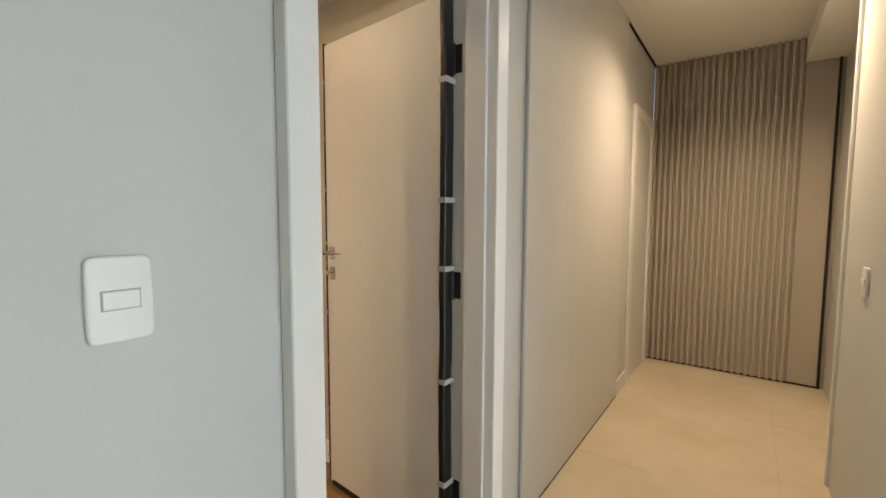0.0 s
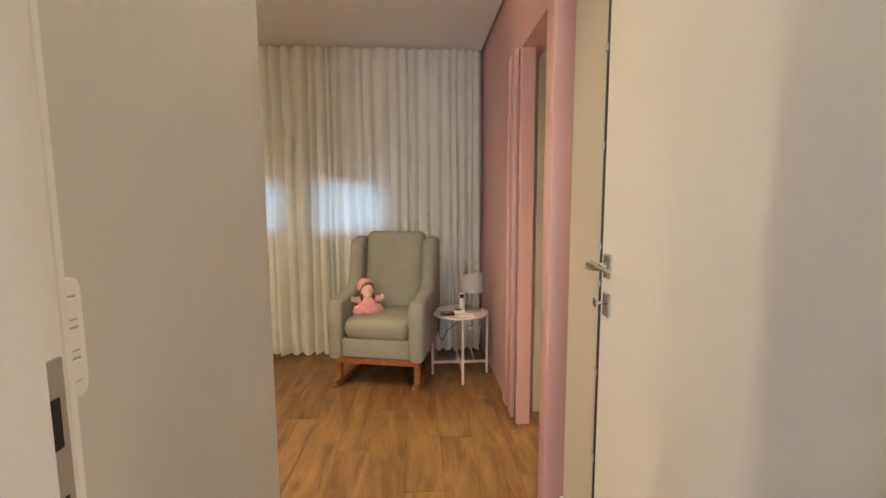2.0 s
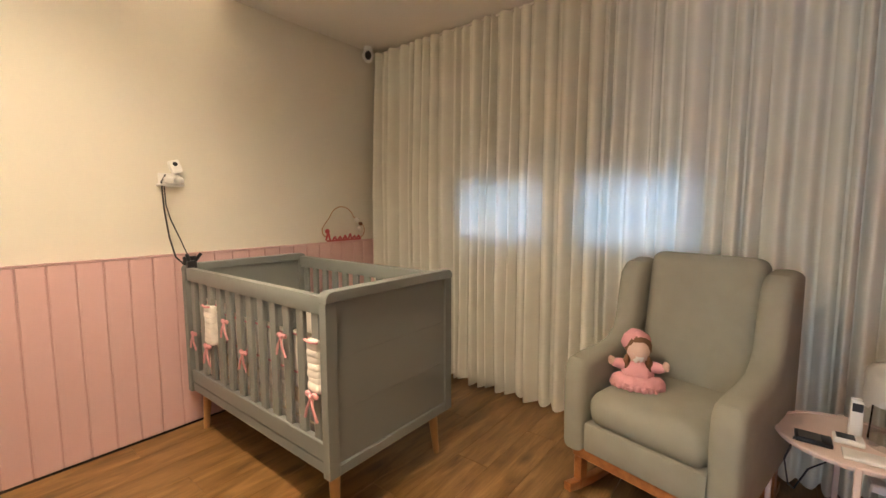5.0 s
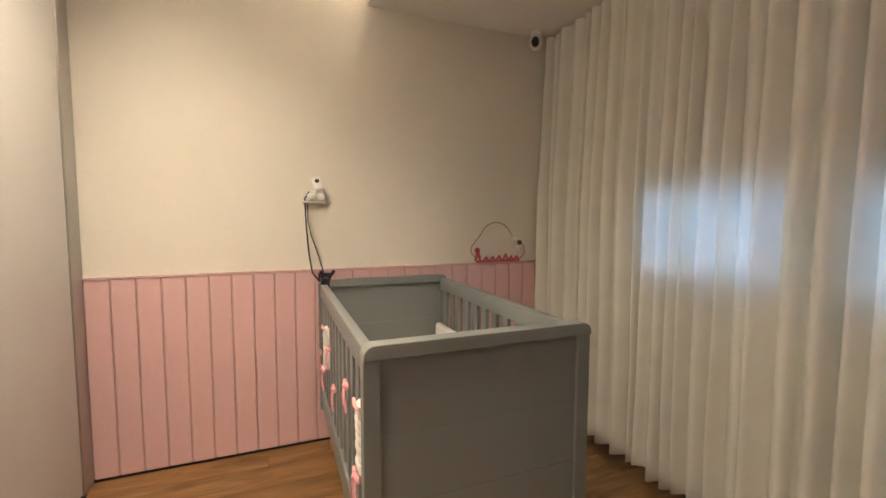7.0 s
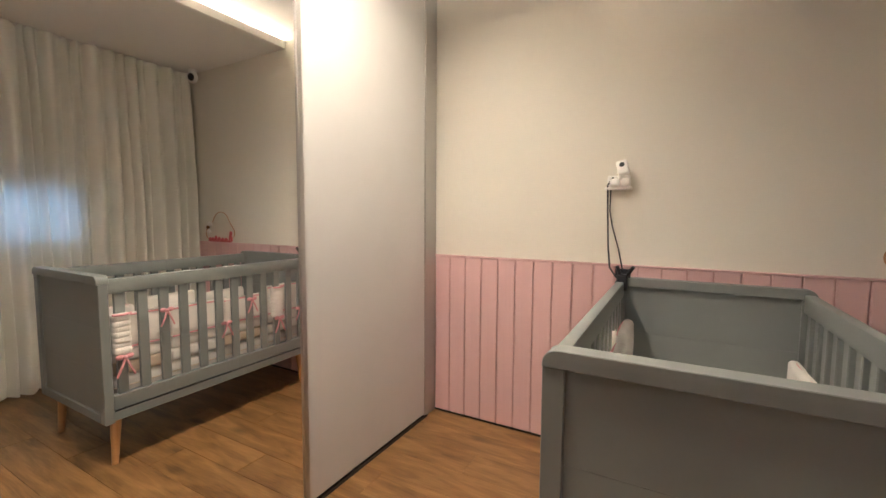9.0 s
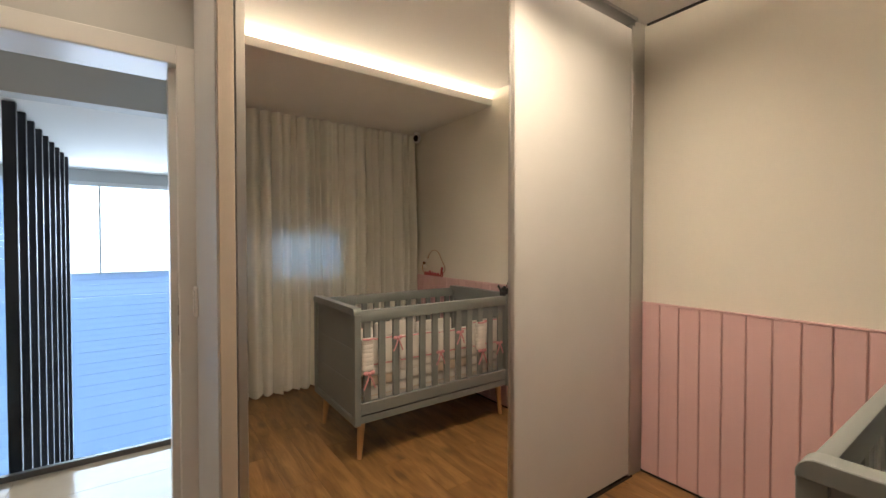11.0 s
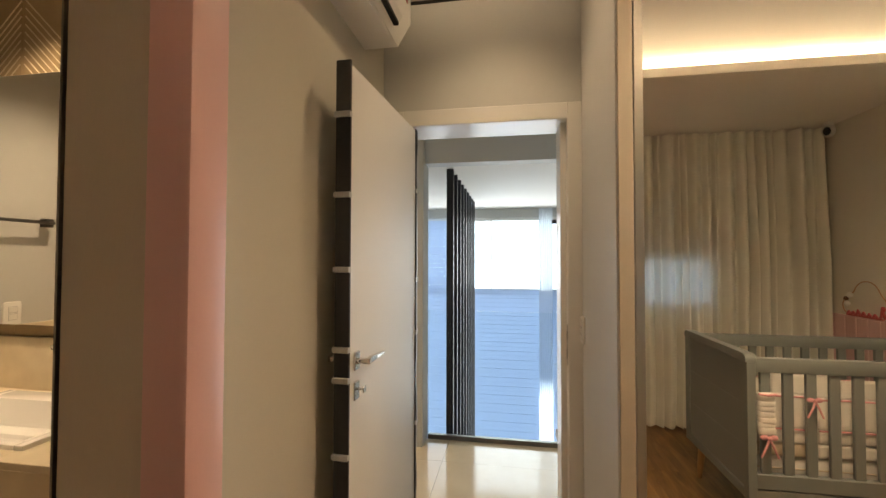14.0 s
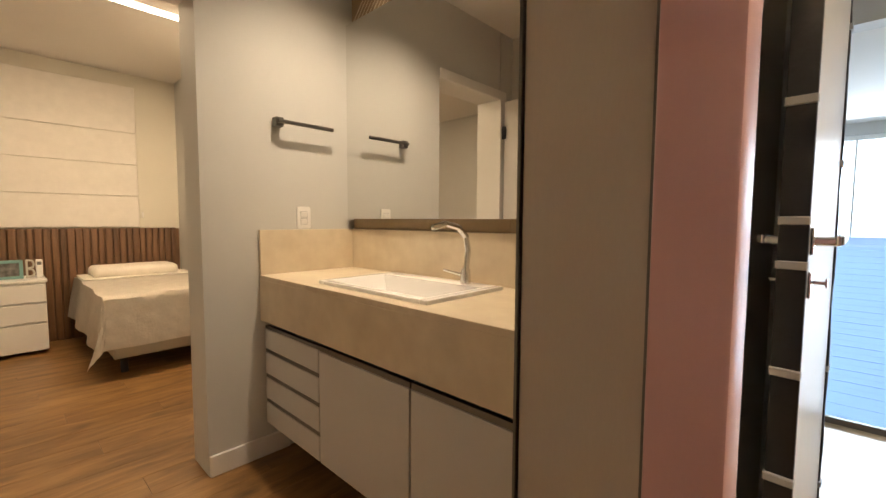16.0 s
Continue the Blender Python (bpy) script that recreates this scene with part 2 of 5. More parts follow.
# ---- shape helpers ----
def box(bm, x0, x1, y0, y1, z0, z1, b=0.0, seg=1):
    m = Matrix.Translation(((x0 + x1) / 2, (y0 + y1) / 2, (z0 + z1) / 2)) @ Matrix.Diagonal((x1 - x0, y1 - y0, z1 - z0, 1))
    vs = bmesh.ops.create_cube(bm, size=1, matrix=m)["verts"]
    if b:
        es = list({e for v in vs for e in v.link_edges})
        bmesh.ops.bevel(bm, geom=es, offset=b, segments=seg, affect="EDGES", profile=0.5)
    return bm


def cyl(bm, p, q, r0, r1=None, n=14):
    p, q = Vector(p), Vector(q)
    m = Matrix.Translation((p + q) / 2) @ (q - p).to_track_quat("Z", "Y").to_matrix().to_4x4()
    bmesh.ops.create_cone(bm, cap_ends=True, segments=n, radius1=r0, radius2=r0 if r1 is None else r1, depth=(q - p).length, matrix=m)
    return bm


def ball(bm, c, r, sx=1, sy=1, sz=1, n=12):
    bmesh.ops.create_uvsphere(bm, u_segments=n, v_segments=max(6, n // 2 + 2), radius=r, matrix=Matrix.Translation(c) @ Matrix.Diagonal((sx, sy, sz, 1)))
    return bm


def prism(bm, pts, axis, a, b, bevel=0.0, seg=2):
    """A polygon in the plane across the axis, pushed from a to b along it."""
    def at(u, v, w):
        return {"x": (w, u, v), "y": (u, w, v), "z": (u, v, w)}[axis]
    lo = [bm.verts.new(at(u, v, a)) for u, v in pts]
    hi = [bm.verts.new(at(u, v, b)) for u, v in pts]
    fs = [bm.faces.new(lo), bm.faces.new(hi[::-1])]
    for i in range(len(pts)):
        j = (i + 1) % len(pts)
        fs.append(bm.faces.new((lo[j], lo[i], hi[i], hi[j])))
    bmesh.ops.recalc_face_normals(bm, faces=fs)
    if bevel:
        es = [e for e in {e for f in fs[:2] for e in f.edges}]
        bmesh.ops.bevel(bm, geom=es, offset=bevel, segments=seg, affect="EDGES", profile=0.5)
    return bm


def tube(bm, pts, r, n=8):
    for p, q in zip(pts, pts[1:]):
        cyl(bm, p, q, r, r, n)
        ball(bm, q, r, n=n)
    return bm


def B():
    return bmesh.new()


def mesh_of(name, bm, material, smooth=True):
    me = bpy.data.meshes.new(name)
    bm.normal_update()
    bm.to_mesh(me)
    bm.free()
    for mm in (material if isinstance(material, (list, tuple)) else [material]):
        me.materials.append(mm)
    if smooth:
        me.shade_smooth()
        me.set_sharp_from_angle(angle=radians(35))
    return me


def solid(name, bm, material, label="", category="", kind="", group=""):
    return tagged(new(name, mesh_of(name, bm, material)), label, category, group, kind)


def setting(name, bm, material, label="", category=""):
    return solid(name, bm, material, label, category, "structure")


def thing(name, at, label, category, group=""):
    ob = new(name)
    ob.empty_display_size = 0.05
    ob.location = at
    return tagged(ob, label, category, group)


def part(name, bm, material, parent, label=""):
    ob = new(name, mesh_of(name, bm, material))
    ob.parent = parent
    if parent.type == "EMPTY":
        ob.matrix_parent_inverse = Matrix.Translation(-parent.location)
    return tagged(ob, label)


# ---- large structure ----
CZ = 2.71          # bedroom ceiling
SX = -2.76         # edge of the lowered ceiling at the curtain
setting("wall_south", box(B(), -4.35, -0.57, -2.21, -2.06, 0, 2.95), WALL, "warm white painted wall above pink boarding", "wall")
bm = B()
box(bm, -4.35, -4.20, -2.06, 3.0, 0, 1.06)
box(bm, -4.35, -4.20, -2.06, 3.0, 2.2, 2.95)
box(bm, -4.35, -4.20, -2.06, -1.22, 1.06, 2.2)
box(bm, -4.35, -4.20, 0.38, 3.0, 1.06, 2.2)
setting("wall_west", bm, WALL, "painted outer wall with a window behind the curtain", "wall")
# window with its shutter let down to a low band
w1 = tagged(new("window_1"), "white framed window with a shutter lowered over its top", "window", kind="structure")
w1.location = (-4.27, -0.42, 1.06)
bm = B()
for y0, y1, z0, z1 in ((-1.22, -1.17, 1.06, 2.2), (0.33, 0.38, 1.06, 2.2), (-1.17, 0.33, 1.06, 1.09), (-1.17, 0.33, 2.15, 2.2), (-0.52, -0.30, 1.09, 2.15)):
    box(bm, -4.30, -4.24, y0, y1, z0, z1, 0.004)
part("window_frame", bm, WHITE, w1)
part("shutter", box(B(), -4.325, -4.305, -1.22, 0.38, 1.49, 2.2), PLASTIC, w1)
for y0, y1 in ((-1.17, -0.52), (-0.30, 0.33)):
    p = part("pane", box(B(), -4.275, -4.269, y0, y1, 1.09, 2.15), GLASS, w1)
    p.visible_shadow = False

# door wall between bedroom and hall
DY0, DY1, DH = 0.306, 1.062, 2.105
bm = B()
box(bm, -0.745, -0.57, -2.06, DY0 - 0.02, 0, 2.95)
box(bm, -0.745, -0.57, DY1 + 0.02, 4.04, 0, 2.95)
box(bm, -0.745, -0.57, DY0 - 0.02, DY1 + 0.02, DH + 0.02, 2.95)
setting("wall_door", bm, GREY_WALL, "pale unseen wall added to close the hall round the bedroom door", "wall")
bm = B()
for x0, x1 in ((-0.757, -0.745), (-0.57, -0.530)):
    jy = DY0 + (0.026 if x0 > -0.6 else 0)
    box(bm, x0, x1, jy - 0.075, jy, 0, DH + 0.075, 0.003)
    box(bm, x0, x1, DY1, DY1 + 0.075, 0, DH + 0.075, 0.003)
    box(bm, x0, x1, jy, DY1, DH, DH + 0.075, 0.003)
box(bm, -0.745, -0.57, DY0 - 0.02, DY0, 0, DH)
box(bm, -0.745, -0.57, DY1, DY1 + 0.02, 0, DH)
box(bm, -0.745, -0.57, DY0 - 0.02, DY1 + 0.02, DH, DH + 0.02)
box(bm, -0.70, -0.57, DY0, DY0 + 0.026, 0, DH)
box(bm, -0.655, -0.57, DY1 - 0.014, DY1, 0, DH)
setting("trim_door_1", bm, WHITE, "white lacquered door frame with flat casing", "door frame")

# north wall: pink portal with a sliding door, greige beside it
NY = 1.165
bm = B()
box(bm, -1.955, -0.745, 1.165, 1.30, 0, 2.95)
setting("wall_north", bm, GREIGE, "greige painted wall behind the open door", "wall")
bm = B()
box(bm, -4.20, -3.02, NY, 1.30, 0, 2.95)
box(bm, -3.02, -1.955, NY, 1.30, 2.14, 2.95)
setting("wall_pink", bm, PINK, "pink lacquered wall panel beside the bathroom opening", "wall")
por = tagged(new("trim_portal"), "pink lacquered portal round the bathroom opening", "portal", kind="structure")
por.location = (-2.4, NY, 0)
part("column", box(B(), -2.050, -1.955, 1.087, 1.176, 0, CZ, 0.006, 2), PINK, por)
bm = B()
box(bm, -2.752, -2.72, NY - 0.006, 1.24, 0, 2.14, 0.004)
part("jamb", bm, PINK, por)
part("header", box(B(), -2.752, -2.050, NY - 0.006, 1.176, 2.14, 2.17, 0.003), PINK, por)
sd = thing("sliding_door", (-2.9, 1.13, 0), "pink lacquered sliding door pushed open", "door")
part("leaf", box(B(), -3.02, -2.925, 1.138, 1.164, 0.01, 2.16, 0.006, 2), PINK, sd)
part("edge_strip", box(B(), -2.915, -2.862, 1.150, 1.164, 0.01, 2.16, 0.004), PINK, sd)
part("pull_strip", box(B(), -2.852, -2.785, 1.136, 1.164, 0.01, 2.16, 0.006, 2), PINK, sd)
bm = B()
box(bm, -1.955, -0.763, 1.150, 1.165, 0, 0.12, 0.004)
setting("baseboard", bm, WHITE, "white skirting board", "skirting")

# bathroom
bm = B()
box(bm, -3.0, -2.87, 1.30, 3.26, 0, 2.95)
setting("wall_bath_west", bm, GREIGE, "greige painted bathroom wall", "wall")
setting("trim_bath_joint", box(B(), -2.870, -2.866, 1.62, 1.632, 0, 2.7), STEEL, "dark joint in the bathroom wall", "trim")
bm = B()
box(bm, -1.985, -1.05, 3.05, 3.26, 0, 2.95)
box(bm, -2.87, -2.702, 3.05, 3.26, 0, 2.95)
box(bm, -2.69, -1.985, 3.05, 3.26, 2.18, 2.95)
setting("wall_towel", bm, GREY_WALL, "pale grey wall with towel bar", "wall")
bm = B()
for y0, y1 in ((3.036, 3.05), (3.26, 3.274)):
    box(bm, -2.77, -2.702, y0, y1, 0, 2.235, 0.003)
    box(bm, -2.702, -1.985, y0, y1, 2.165, 2.235, 0.003)
box(bm, -2.702, -2.69, 3.036, 3.274, 0, 2.165)
box(bm, -2.702, -1.985, 3.05, 3.26, 2.165, 2.18)
setting("trim_bath_doorway", bm, WHITE, "white lacquered frame of the bathroom doorway", "door frame")
d4 = tagged(new("door_4"), "white bathroom door swung open into the room", "door", kind="structure")
d4.location = (-2.73, 3.03, 0)
part("leaf", box(B(), -2.755, -2.72, 2.42, 3.02, 0.008, 2.15, 0.003), PANEL, d4)
for z in (0.3, 1.1, 1.9):
    part("hinge", box(B(), -2.719, -2.703, 3.0, 3.034, z - 0.05, z + 0.05, 0.002), BLACK_PAINT, d4)
bm = B()
box(bm, -1.18, -1.05, 1.30, 3.05, 0, 2.95)
setting("wall_vanity", bm, BROWN_TILE, "bronze carved tile wall behind the mirror", "wall")
tc = thing("tall_panel", (-2.02, 1.28, 0), "tall beige laminate cabinet side beside the basin", "cabinet")
part("side", box(B(), -2.030, -1.75, 1.18, 1.372, 0.0, 2.7, 0.003), BEIGE, tc)
part("edge_strip", box(B(), -2.036, -2.030, 1.176, 1.182, 0.0, 2.7), STEEL, tc)
part("edge_strip", box(B(), -2.034, -2.015, 1.374, 1.379, 0.0, 2.7), STEEL, tc)
part("back_panel", box(B(), -1.74, -1.20, 1.30, 1.56, 0.0, 2.7), BEIGE, tc)
setting("baseboard_bath", box(B(), -1.985, -1.60, 3.035, 3.05, 0, 0.10, 0.004), WHITE, "white skirting board", "skirting")

# second bedroom past the bathroom
bm = B()
box(bm, -4.6, 0.2, 6.50, 6.65, 0, 2.95)
box(bm, -4.6, -3.0, 3.11, 3.26, 0, 2.95)
setting("wall_bed_two_north", bm, WALL, "cream wall behind the bed", "wall")
bm = B()
box(bm, -4.75, -4.6, 1.30, 6.65, 0, 2.95)
setting("wall_bed_two_west", bm, GREY_WALL, "pale grey wall", "wall")
bm = B()
box(bm, -1.18, -1.05, 3.26, 6.5, 0, 2.95)
setting("wall_bed_two_east", bm, GREY_WALL, "pale grey wall", "wall")

# hall
HC = 2.68
bm = B()
box(bm, -0.57, 0.80, 4.06, 4.20, 0, 2.95)
setting("wall_hall_end", bm, TAUPE, "taupe wall at the end of the hall", "wall")
bm = B()
box(bm, 0.555, 0.76, 1.25, 2.49, 0, 2.95)
setting("wall_hall_recess", box(B(), 0.70, 0.84, 2.49, 4.06, 0, 2.95), GREY_WALL, "unseen wall added to close the hall of the hall recess", "wall")
setting("wall_hall_corner", box(B(), 0.62, 0.76, -2.0, -1.4, 0, 2.95), GREY_WALL, "grey painted hall wall", "wall")
setting("beam_opening", box(B(), 0.62, 0.76, -1.4, 1.25, 2.25, 2.95), GREY_WALL, "grey beam over the wide opening", "beam")
setting("wall_hall_east", bm, GREY_WALL, "grey painted hall wall with a wide opening", "wall")
# never in view: the hall runs on here, the wall only closes it off
setting("wall_hall_closing", box(B(), -0.57, 0.76, -2.15, -2.0, 0, 2.95), GREY_WALL, "unseen wall added to close the hall", "wall")
hp = tagged(new("trim_hall_panel"), "grey white laminate wall panel", "wall panel", kind="structure")
hp.location = (-0.56, 2.1, 0)
part("panel", box(B(), -0.568, -0.552, 1.36, 2.95, 0.012, HC, 0.003), LAMINATE, hp)
# near-black strip at the foot of the panel
part("dark_base_strip", box(B(), -0.568, -0.555, 1.36, 2.95, 0.0, 0.012), DARK, hp)
setting("baseboard_hall", box(B(), -0.568, -0.553, 2.96, 3.22, 0, 0.11, 0.003), WHITE, "white skirting board", "skirting")
d2 = tagged(new("door_2"), "white closed door in a white frame", "door", kind="structure")
d2.location = (-0.56, 3.5, 0)
bm = B()
box(bm, -0.568, -0.545, 3.22, 3.30, 0, 2.18, 0.003)
box(bm, -0.568, -0.545, 3.90, 3.98, 0, 2.18, 0.003)
box(bm, -0.568, -0.545, 3.30, 3.90, 2.10, 2.18, 0.003)
part("door_frame", bm, WHITE, d2)
part("leaf", box(B(), -0.568, -0.558, 3.30, 3.90, 0.005, 2.10), PANEL, d2)
setting("trim_hall_opening", box(B(), 0.54, 0.62, 2.491, 2.52, 0, 2.45, 0.003), WHITE, "white opening casing", "casing")
setting("beam_hall", box(B(), 0.47, 0.70, 2.49, 4.06, 2.50, HC), CEIL, "white plaster beam", "beam")

# ceilings
bm = B()
box(bm, -4.20, -0.745, -2.06, 1.165, CZ, 2.80)
setting("ceiling", bm, CEIL, "white plaster ceiling with shadow gap", "ceiling")
bm = B()
box(bm, -4.20, SX - 0.02, -2.06, 1.146, 2.59, 2.61)
box(bm, SX - 0.02, SX, -2.06, 1.146, 2.59, 2.648, 0.003)
setting("ceiling_lowered", bm, CEIL, "lowered plaster ceiling edge with hidden light", "ceiling")
setting("ceiling_back", box(B(), -3.20, -3.18, -2.06, 1.146, 2.611, CZ), CEIL, "plaster behind the hidden light", "ceiling")
setting("ceiling_bath", box(B(), -4.6, -1.05, 1.30, 6.5, 2.70, 2.80), CEIL, "white plaster ceiling", "ceiling")
setting("ceiling_hall", box(B(), -0.57, 0.92, -2.0, 4.06, HC, 2.80), CEIL, "white plaster hall ceiling", "ceiling")
# no recess is cut: dark strips carry the shade of the ceiling gap
gap = B()
box(gap, -1.36, -0.75, 0.25, 0.262, CZ - 0.012, CZ - 0.001)
box(gap, -0.757, -0.746, 0.262, 1.164, CZ - 0.012, CZ - 0.001)
box(gap, -2.2, -1.36, -2.058, -2.046, CZ - 0.012, CZ - 0.001)
setting("trim_gap_shade", gap, DARK, "dark strip coloured as the shade in the ceiling gap", "trim")

# void beyond the hall: tall window wall and lower floor
bm = B()
box(bm, 0.76, 3.9, 2.05, 2.20, -2.7, 2.95)
setting("wall_void_north", bm, GREY_WALL, "pale wall beside the tall window", "wall")
bm = B()
box(bm, 0.76, 3.9, -1.55, -1.40, -2.7, 2.95)
setting("wall_void_south", bm, GREY_WALL, "pale wall of the double height space", "wall")
bm = B()
box(bm, 3.75, 3.9, -1.40, -0.15, -2.7, 2.95)
box(bm, 3.75, 3.9, -0.15, 2.05, 2.12, 2.95)
box(bm, 3.75, 3.9, -0.15, 2.05, -2.7, -2.2)
setting("wall_void_east", bm, GREY_WALL, "outer wall of the double height space", "wall")
setting("backdrop", box(B(), 9.0, 9.1, -9, 9, -8, 9), DAYSKY, "bright hazy sky outside the tall window", "sky")
setting("floor_lower", box(B(), 0.62, 3.9, -1.55, 2.20, -2.8, -2.7), MARBLE, "pale floor of the lower level", "floor")
setting("wall_lower", box(B(), 0.60, 0.76, -1.40, 2.05, -2.7, -0.12), GREY_WALL, "wall under the hall edge", "wall")
setting("ceiling_void", box(B(), 0.76, 3.9, -1.40, 2.05, 2.25, 2.35), CEIL, "white ceiling over the double height space", "ceiling")


# ---- bedroom: wainscot and wardrobe ----
def board_mesh(w, h, t):
    return mesh_of("board", box(B(), 0, w, 0, t, 0, h, 0.004), PINK_PANEL)


wains = tagged(new("trim_wainscot"), "pink vertical boarding on the lower wall", "wainscot", kind="structure")
wains.location = (-2.6, -2.06, 0)
part("backing", box(B(), -4.05, -1.345, -2.06, -2.052, 0.0, 1.03), PINK, wains)
bmesh_board = board_mesh(0.1035, 1.018, 0.012)
for i in range(25):
    ob = new("board", bmesh_board)
    ob.parent = wains
    ob.matrix_parent_inverse = Matrix.Translation(-wains.location)
    ob.location = (-1.345 - 0.1085 * (i + 1), -2.052, 0.015)
part("cap", box(B(), -4.05, -1.345, -2.06, -2.036, 1.034, 1.042, 0.002), PINK_PANEL, wains)
# shade of the gap below the boards, coloured in as a dark strip
part("base_gap_shade", box(B(), -4.05, -1.345, -2.059, -2.046, 0.0, 0.014), DARK, wains)

WX = -1.362
war = thing("wardrobe", (-1.05, -0.9, 0), "built-in wardrobe with a mirrored and a white sliding door", "wardrobe")
part("end_panel", box(B(), -1.376, -0.764, 0.205, 0.246, 0, CZ, 0.002), LAMINATE, war)
part("front_post", box(B(), -1.380, -1.345, 0.197, 0.240, 0, CZ, 0.002), BEIGE, war, "beige laminate end post")
part("carcass", box(B(), -1.29, -0.764, -2.05, 0.20, 0.02, 2.69), LAMINATE, war)
mdoor = part("mirror_door", box(B(), -1.364, -1.356, -0.92, 0.172, 0.03, 2.665), MIRROR, war, "mirrored sliding door")
bm = B()
box(bm, -1.372, -1.338, 0.166, 0.192, 0.025, 2.68, 0.002)
box(bm, -1.372, -1.338, -0.935, -0.910, 0.025, 2.68, 0.002)
box(bm, -1.370, -1.338, -0.910, 0.166, 2.665, 2.68, 0.001)
box(bm, -1.370, -1.338, -0.910, 0.166, 0.020, 0.032, 0.001)
part("mirror_frame", bm, ALU, mdoor)
wdoor = part("white_door", box(B(), -1.352, -1.328, -1.90, -0.90, 0.03, 2.64, 0.002), LAMINATE, war, "white laminate sliding door")
bm = B()
box(bm, -1.360, -1.310, -1.935, -1.898, 0.02, 2.66, 0.004)
part("pull_profile", bm, ALU, wdoor)
part("side_filler", box(B(), -1.345, -1.29, -2.055, -1.945, 0.0, CZ, 0.002), ALU, war, "grey aluminium side profile")
part("bottom_track", box(B(), -1.352, -1.292, -1.94, 0.196, 0.0, 0.016), DARK, war)
part("top_track", box(B(), -1.366, -1.292, -1.94, 0.196, 2.69, CZ - 0.002), ALU, war)

# ---- bedroom door, standing open ----
dr = thing("door_1", (-0.715, 1.005, 0), "white bedroom door standing open, edges wrapped in black film", "door")
HINGE, ANG = Vector((-0.715, 1.008, 0)), math.degrees(math.atan2(0.044, -0.71))
DM = pose(HINGE.x, HINGE.y, 0, 0, 0, ANG)


def dpart(name, bm, material, label="", parent=None):
    bmesh.ops.transform(bm, matrix=DM, verts=bm.verts)
    return part(name, bm, material, parent or dr, label)


# local x runs from hinge to lock, local y < 0 is the face turned to the wall
LW, LT = 0.722, 0.036
dpart("leaf", box(B(), 0.004, LW - 0.004, -LT, 0, 0.012, 2.095, 0.002), PANEL, "white laminate leaf")
bm = B()
box(bm, LW - 0.006, LW + 0.006, -LT - 0.012, 0.004, 0.02, 2.105, 0.004, 2)
film1 = dpart("edge_film", bm, BLACK, "black plastic film on the lock edge")
bm = B()
box(bm, -0.008, 0.020, -LT - 0.008, 0.005, 0.02, 2.10, 0.006, 3)
bmesh.ops.subdivide_edges(bm, edges=[e for e in bm.edges if e.calc_length() > 1], cuts=60, use_grid_fill=True)
for v in bm.verts:
    v.co += noise.noise_vector(Vector((0, 0, v.co.z * 7))) * 0.003 + noise.noise_vector(v.co * 45) * 0.0012
film2 = dpart("edge_film", bm, BLACK, "black plastic film on the hinge edge")
for z in (1.93, 1.675, 1.44, 1.19, 1.095, 0.86, 0.62, 0.38, 0.14):
    dpart("tape", box(B(), LW - 0.004, LW + 0.015, -LT - 0.014, 0.0055, z - 0.010, z + 0.008, 0.002), TAPE, parent=film1)
for z in (1.80, 1.375, 1.125, 0.70, 0.30):
    dpart("tape", box(B(), -0.0145, 0.024, -LT - 0.012, 0.0085, z - 0.010, z + 0.010, 0.002), TAPE, parent=film2)
bm = B()
box(bm, 0.03, LW - 0.02, -LT - 0.01, 0.006, 0.0, 0.024, 0.004, 2)
dpart("bottom_film", bm, BLACK)
for side, sg in ((0.0, 1), (-LT, -1)):
    bm = B()
    yo = side
    box(bm, LW - 0.068, LW - 0.032, min(yo, yo + sg * 0.009), max(yo, yo + sg * 0.009), 1.115, 1.175, 0.003)
    cyl(bm, (LW - 0.05, yo, 1.145), (LW - 0.05, yo + sg * 0.05, 1.145), 0.010)
    prism(bm, [(LW - 0.038, 1.138), (LW - 0.170, 1.148), (LW - 0.172, 1.153), (LW - 0.06, 1.160), (LW - 0.036, 1.156)], "y", min(yo + sg * 0.042, yo + sg * 0.056), max(yo + sg * 0.042, yo + sg * 0.056), 0.003)
    dpart("handle", bm, CHROME, "chrome lever handle")
    bm = B()
    box(bm, LW - 0.068, LW - 0.032, min(yo, yo + sg * 0.008), max(yo, yo + sg * 0.008), 1.02, 1.08, 0.003)
    cyl(bm, (LW - 0.05, yo, 1.055), (LW - 0.05, yo + sg * 0.03, 1.055), 0.004)
    if sg > 0:
        cyl(bm, (LW - 0.05, yo + 0.03, 1.055), (LW - 0.05, yo + 0.033, 1.055), 0.010)
        box(bm, LW - 0.062, LW - 0.038, yo + 0.030, yo + 0.034, 1.045, 1.067, 0.003)
    dpart("keyhole_plate", bm, CHROME, "chrome key plate")
for z in (1.88, 1.06, 0.25):
    hg = B()
    cyl(hg, (-0.708, DY1 - 0.008, z - 0.055), (-0.708, DY1 - 0.008, z + 0.055), 0.007)
    box(hg, -0.705, -0.675, DY1 - 0.004, DY1 - 0.001, z - 0.05, z + 0.05, 0.0012)
    for dz in (-0.03, 0.0, 0.03):
        cyl(hg, (-0.692 + 0.006 * (dz == 0), DY1 - 0.005, z + dz), (-0.692 + 0.006 * (dz == 0), DY1 - 0.003, z + dz), 0.005, 0.005, 10)
    part("hinge", hg, BLACK_PAINT, dr, "black steel hinge screwed to the frame")
sp = thing("strike_plate", (-0.66, DY0, 1.10), "steel strike plate in the door frame", "strike plate")
bm = B()
box(bm, -0.742, -0.710, DY0 - 0.001, DY0 + 0.002, 1.00, 1.18, 0.0005)
part("plate", bm, ALU, sp)
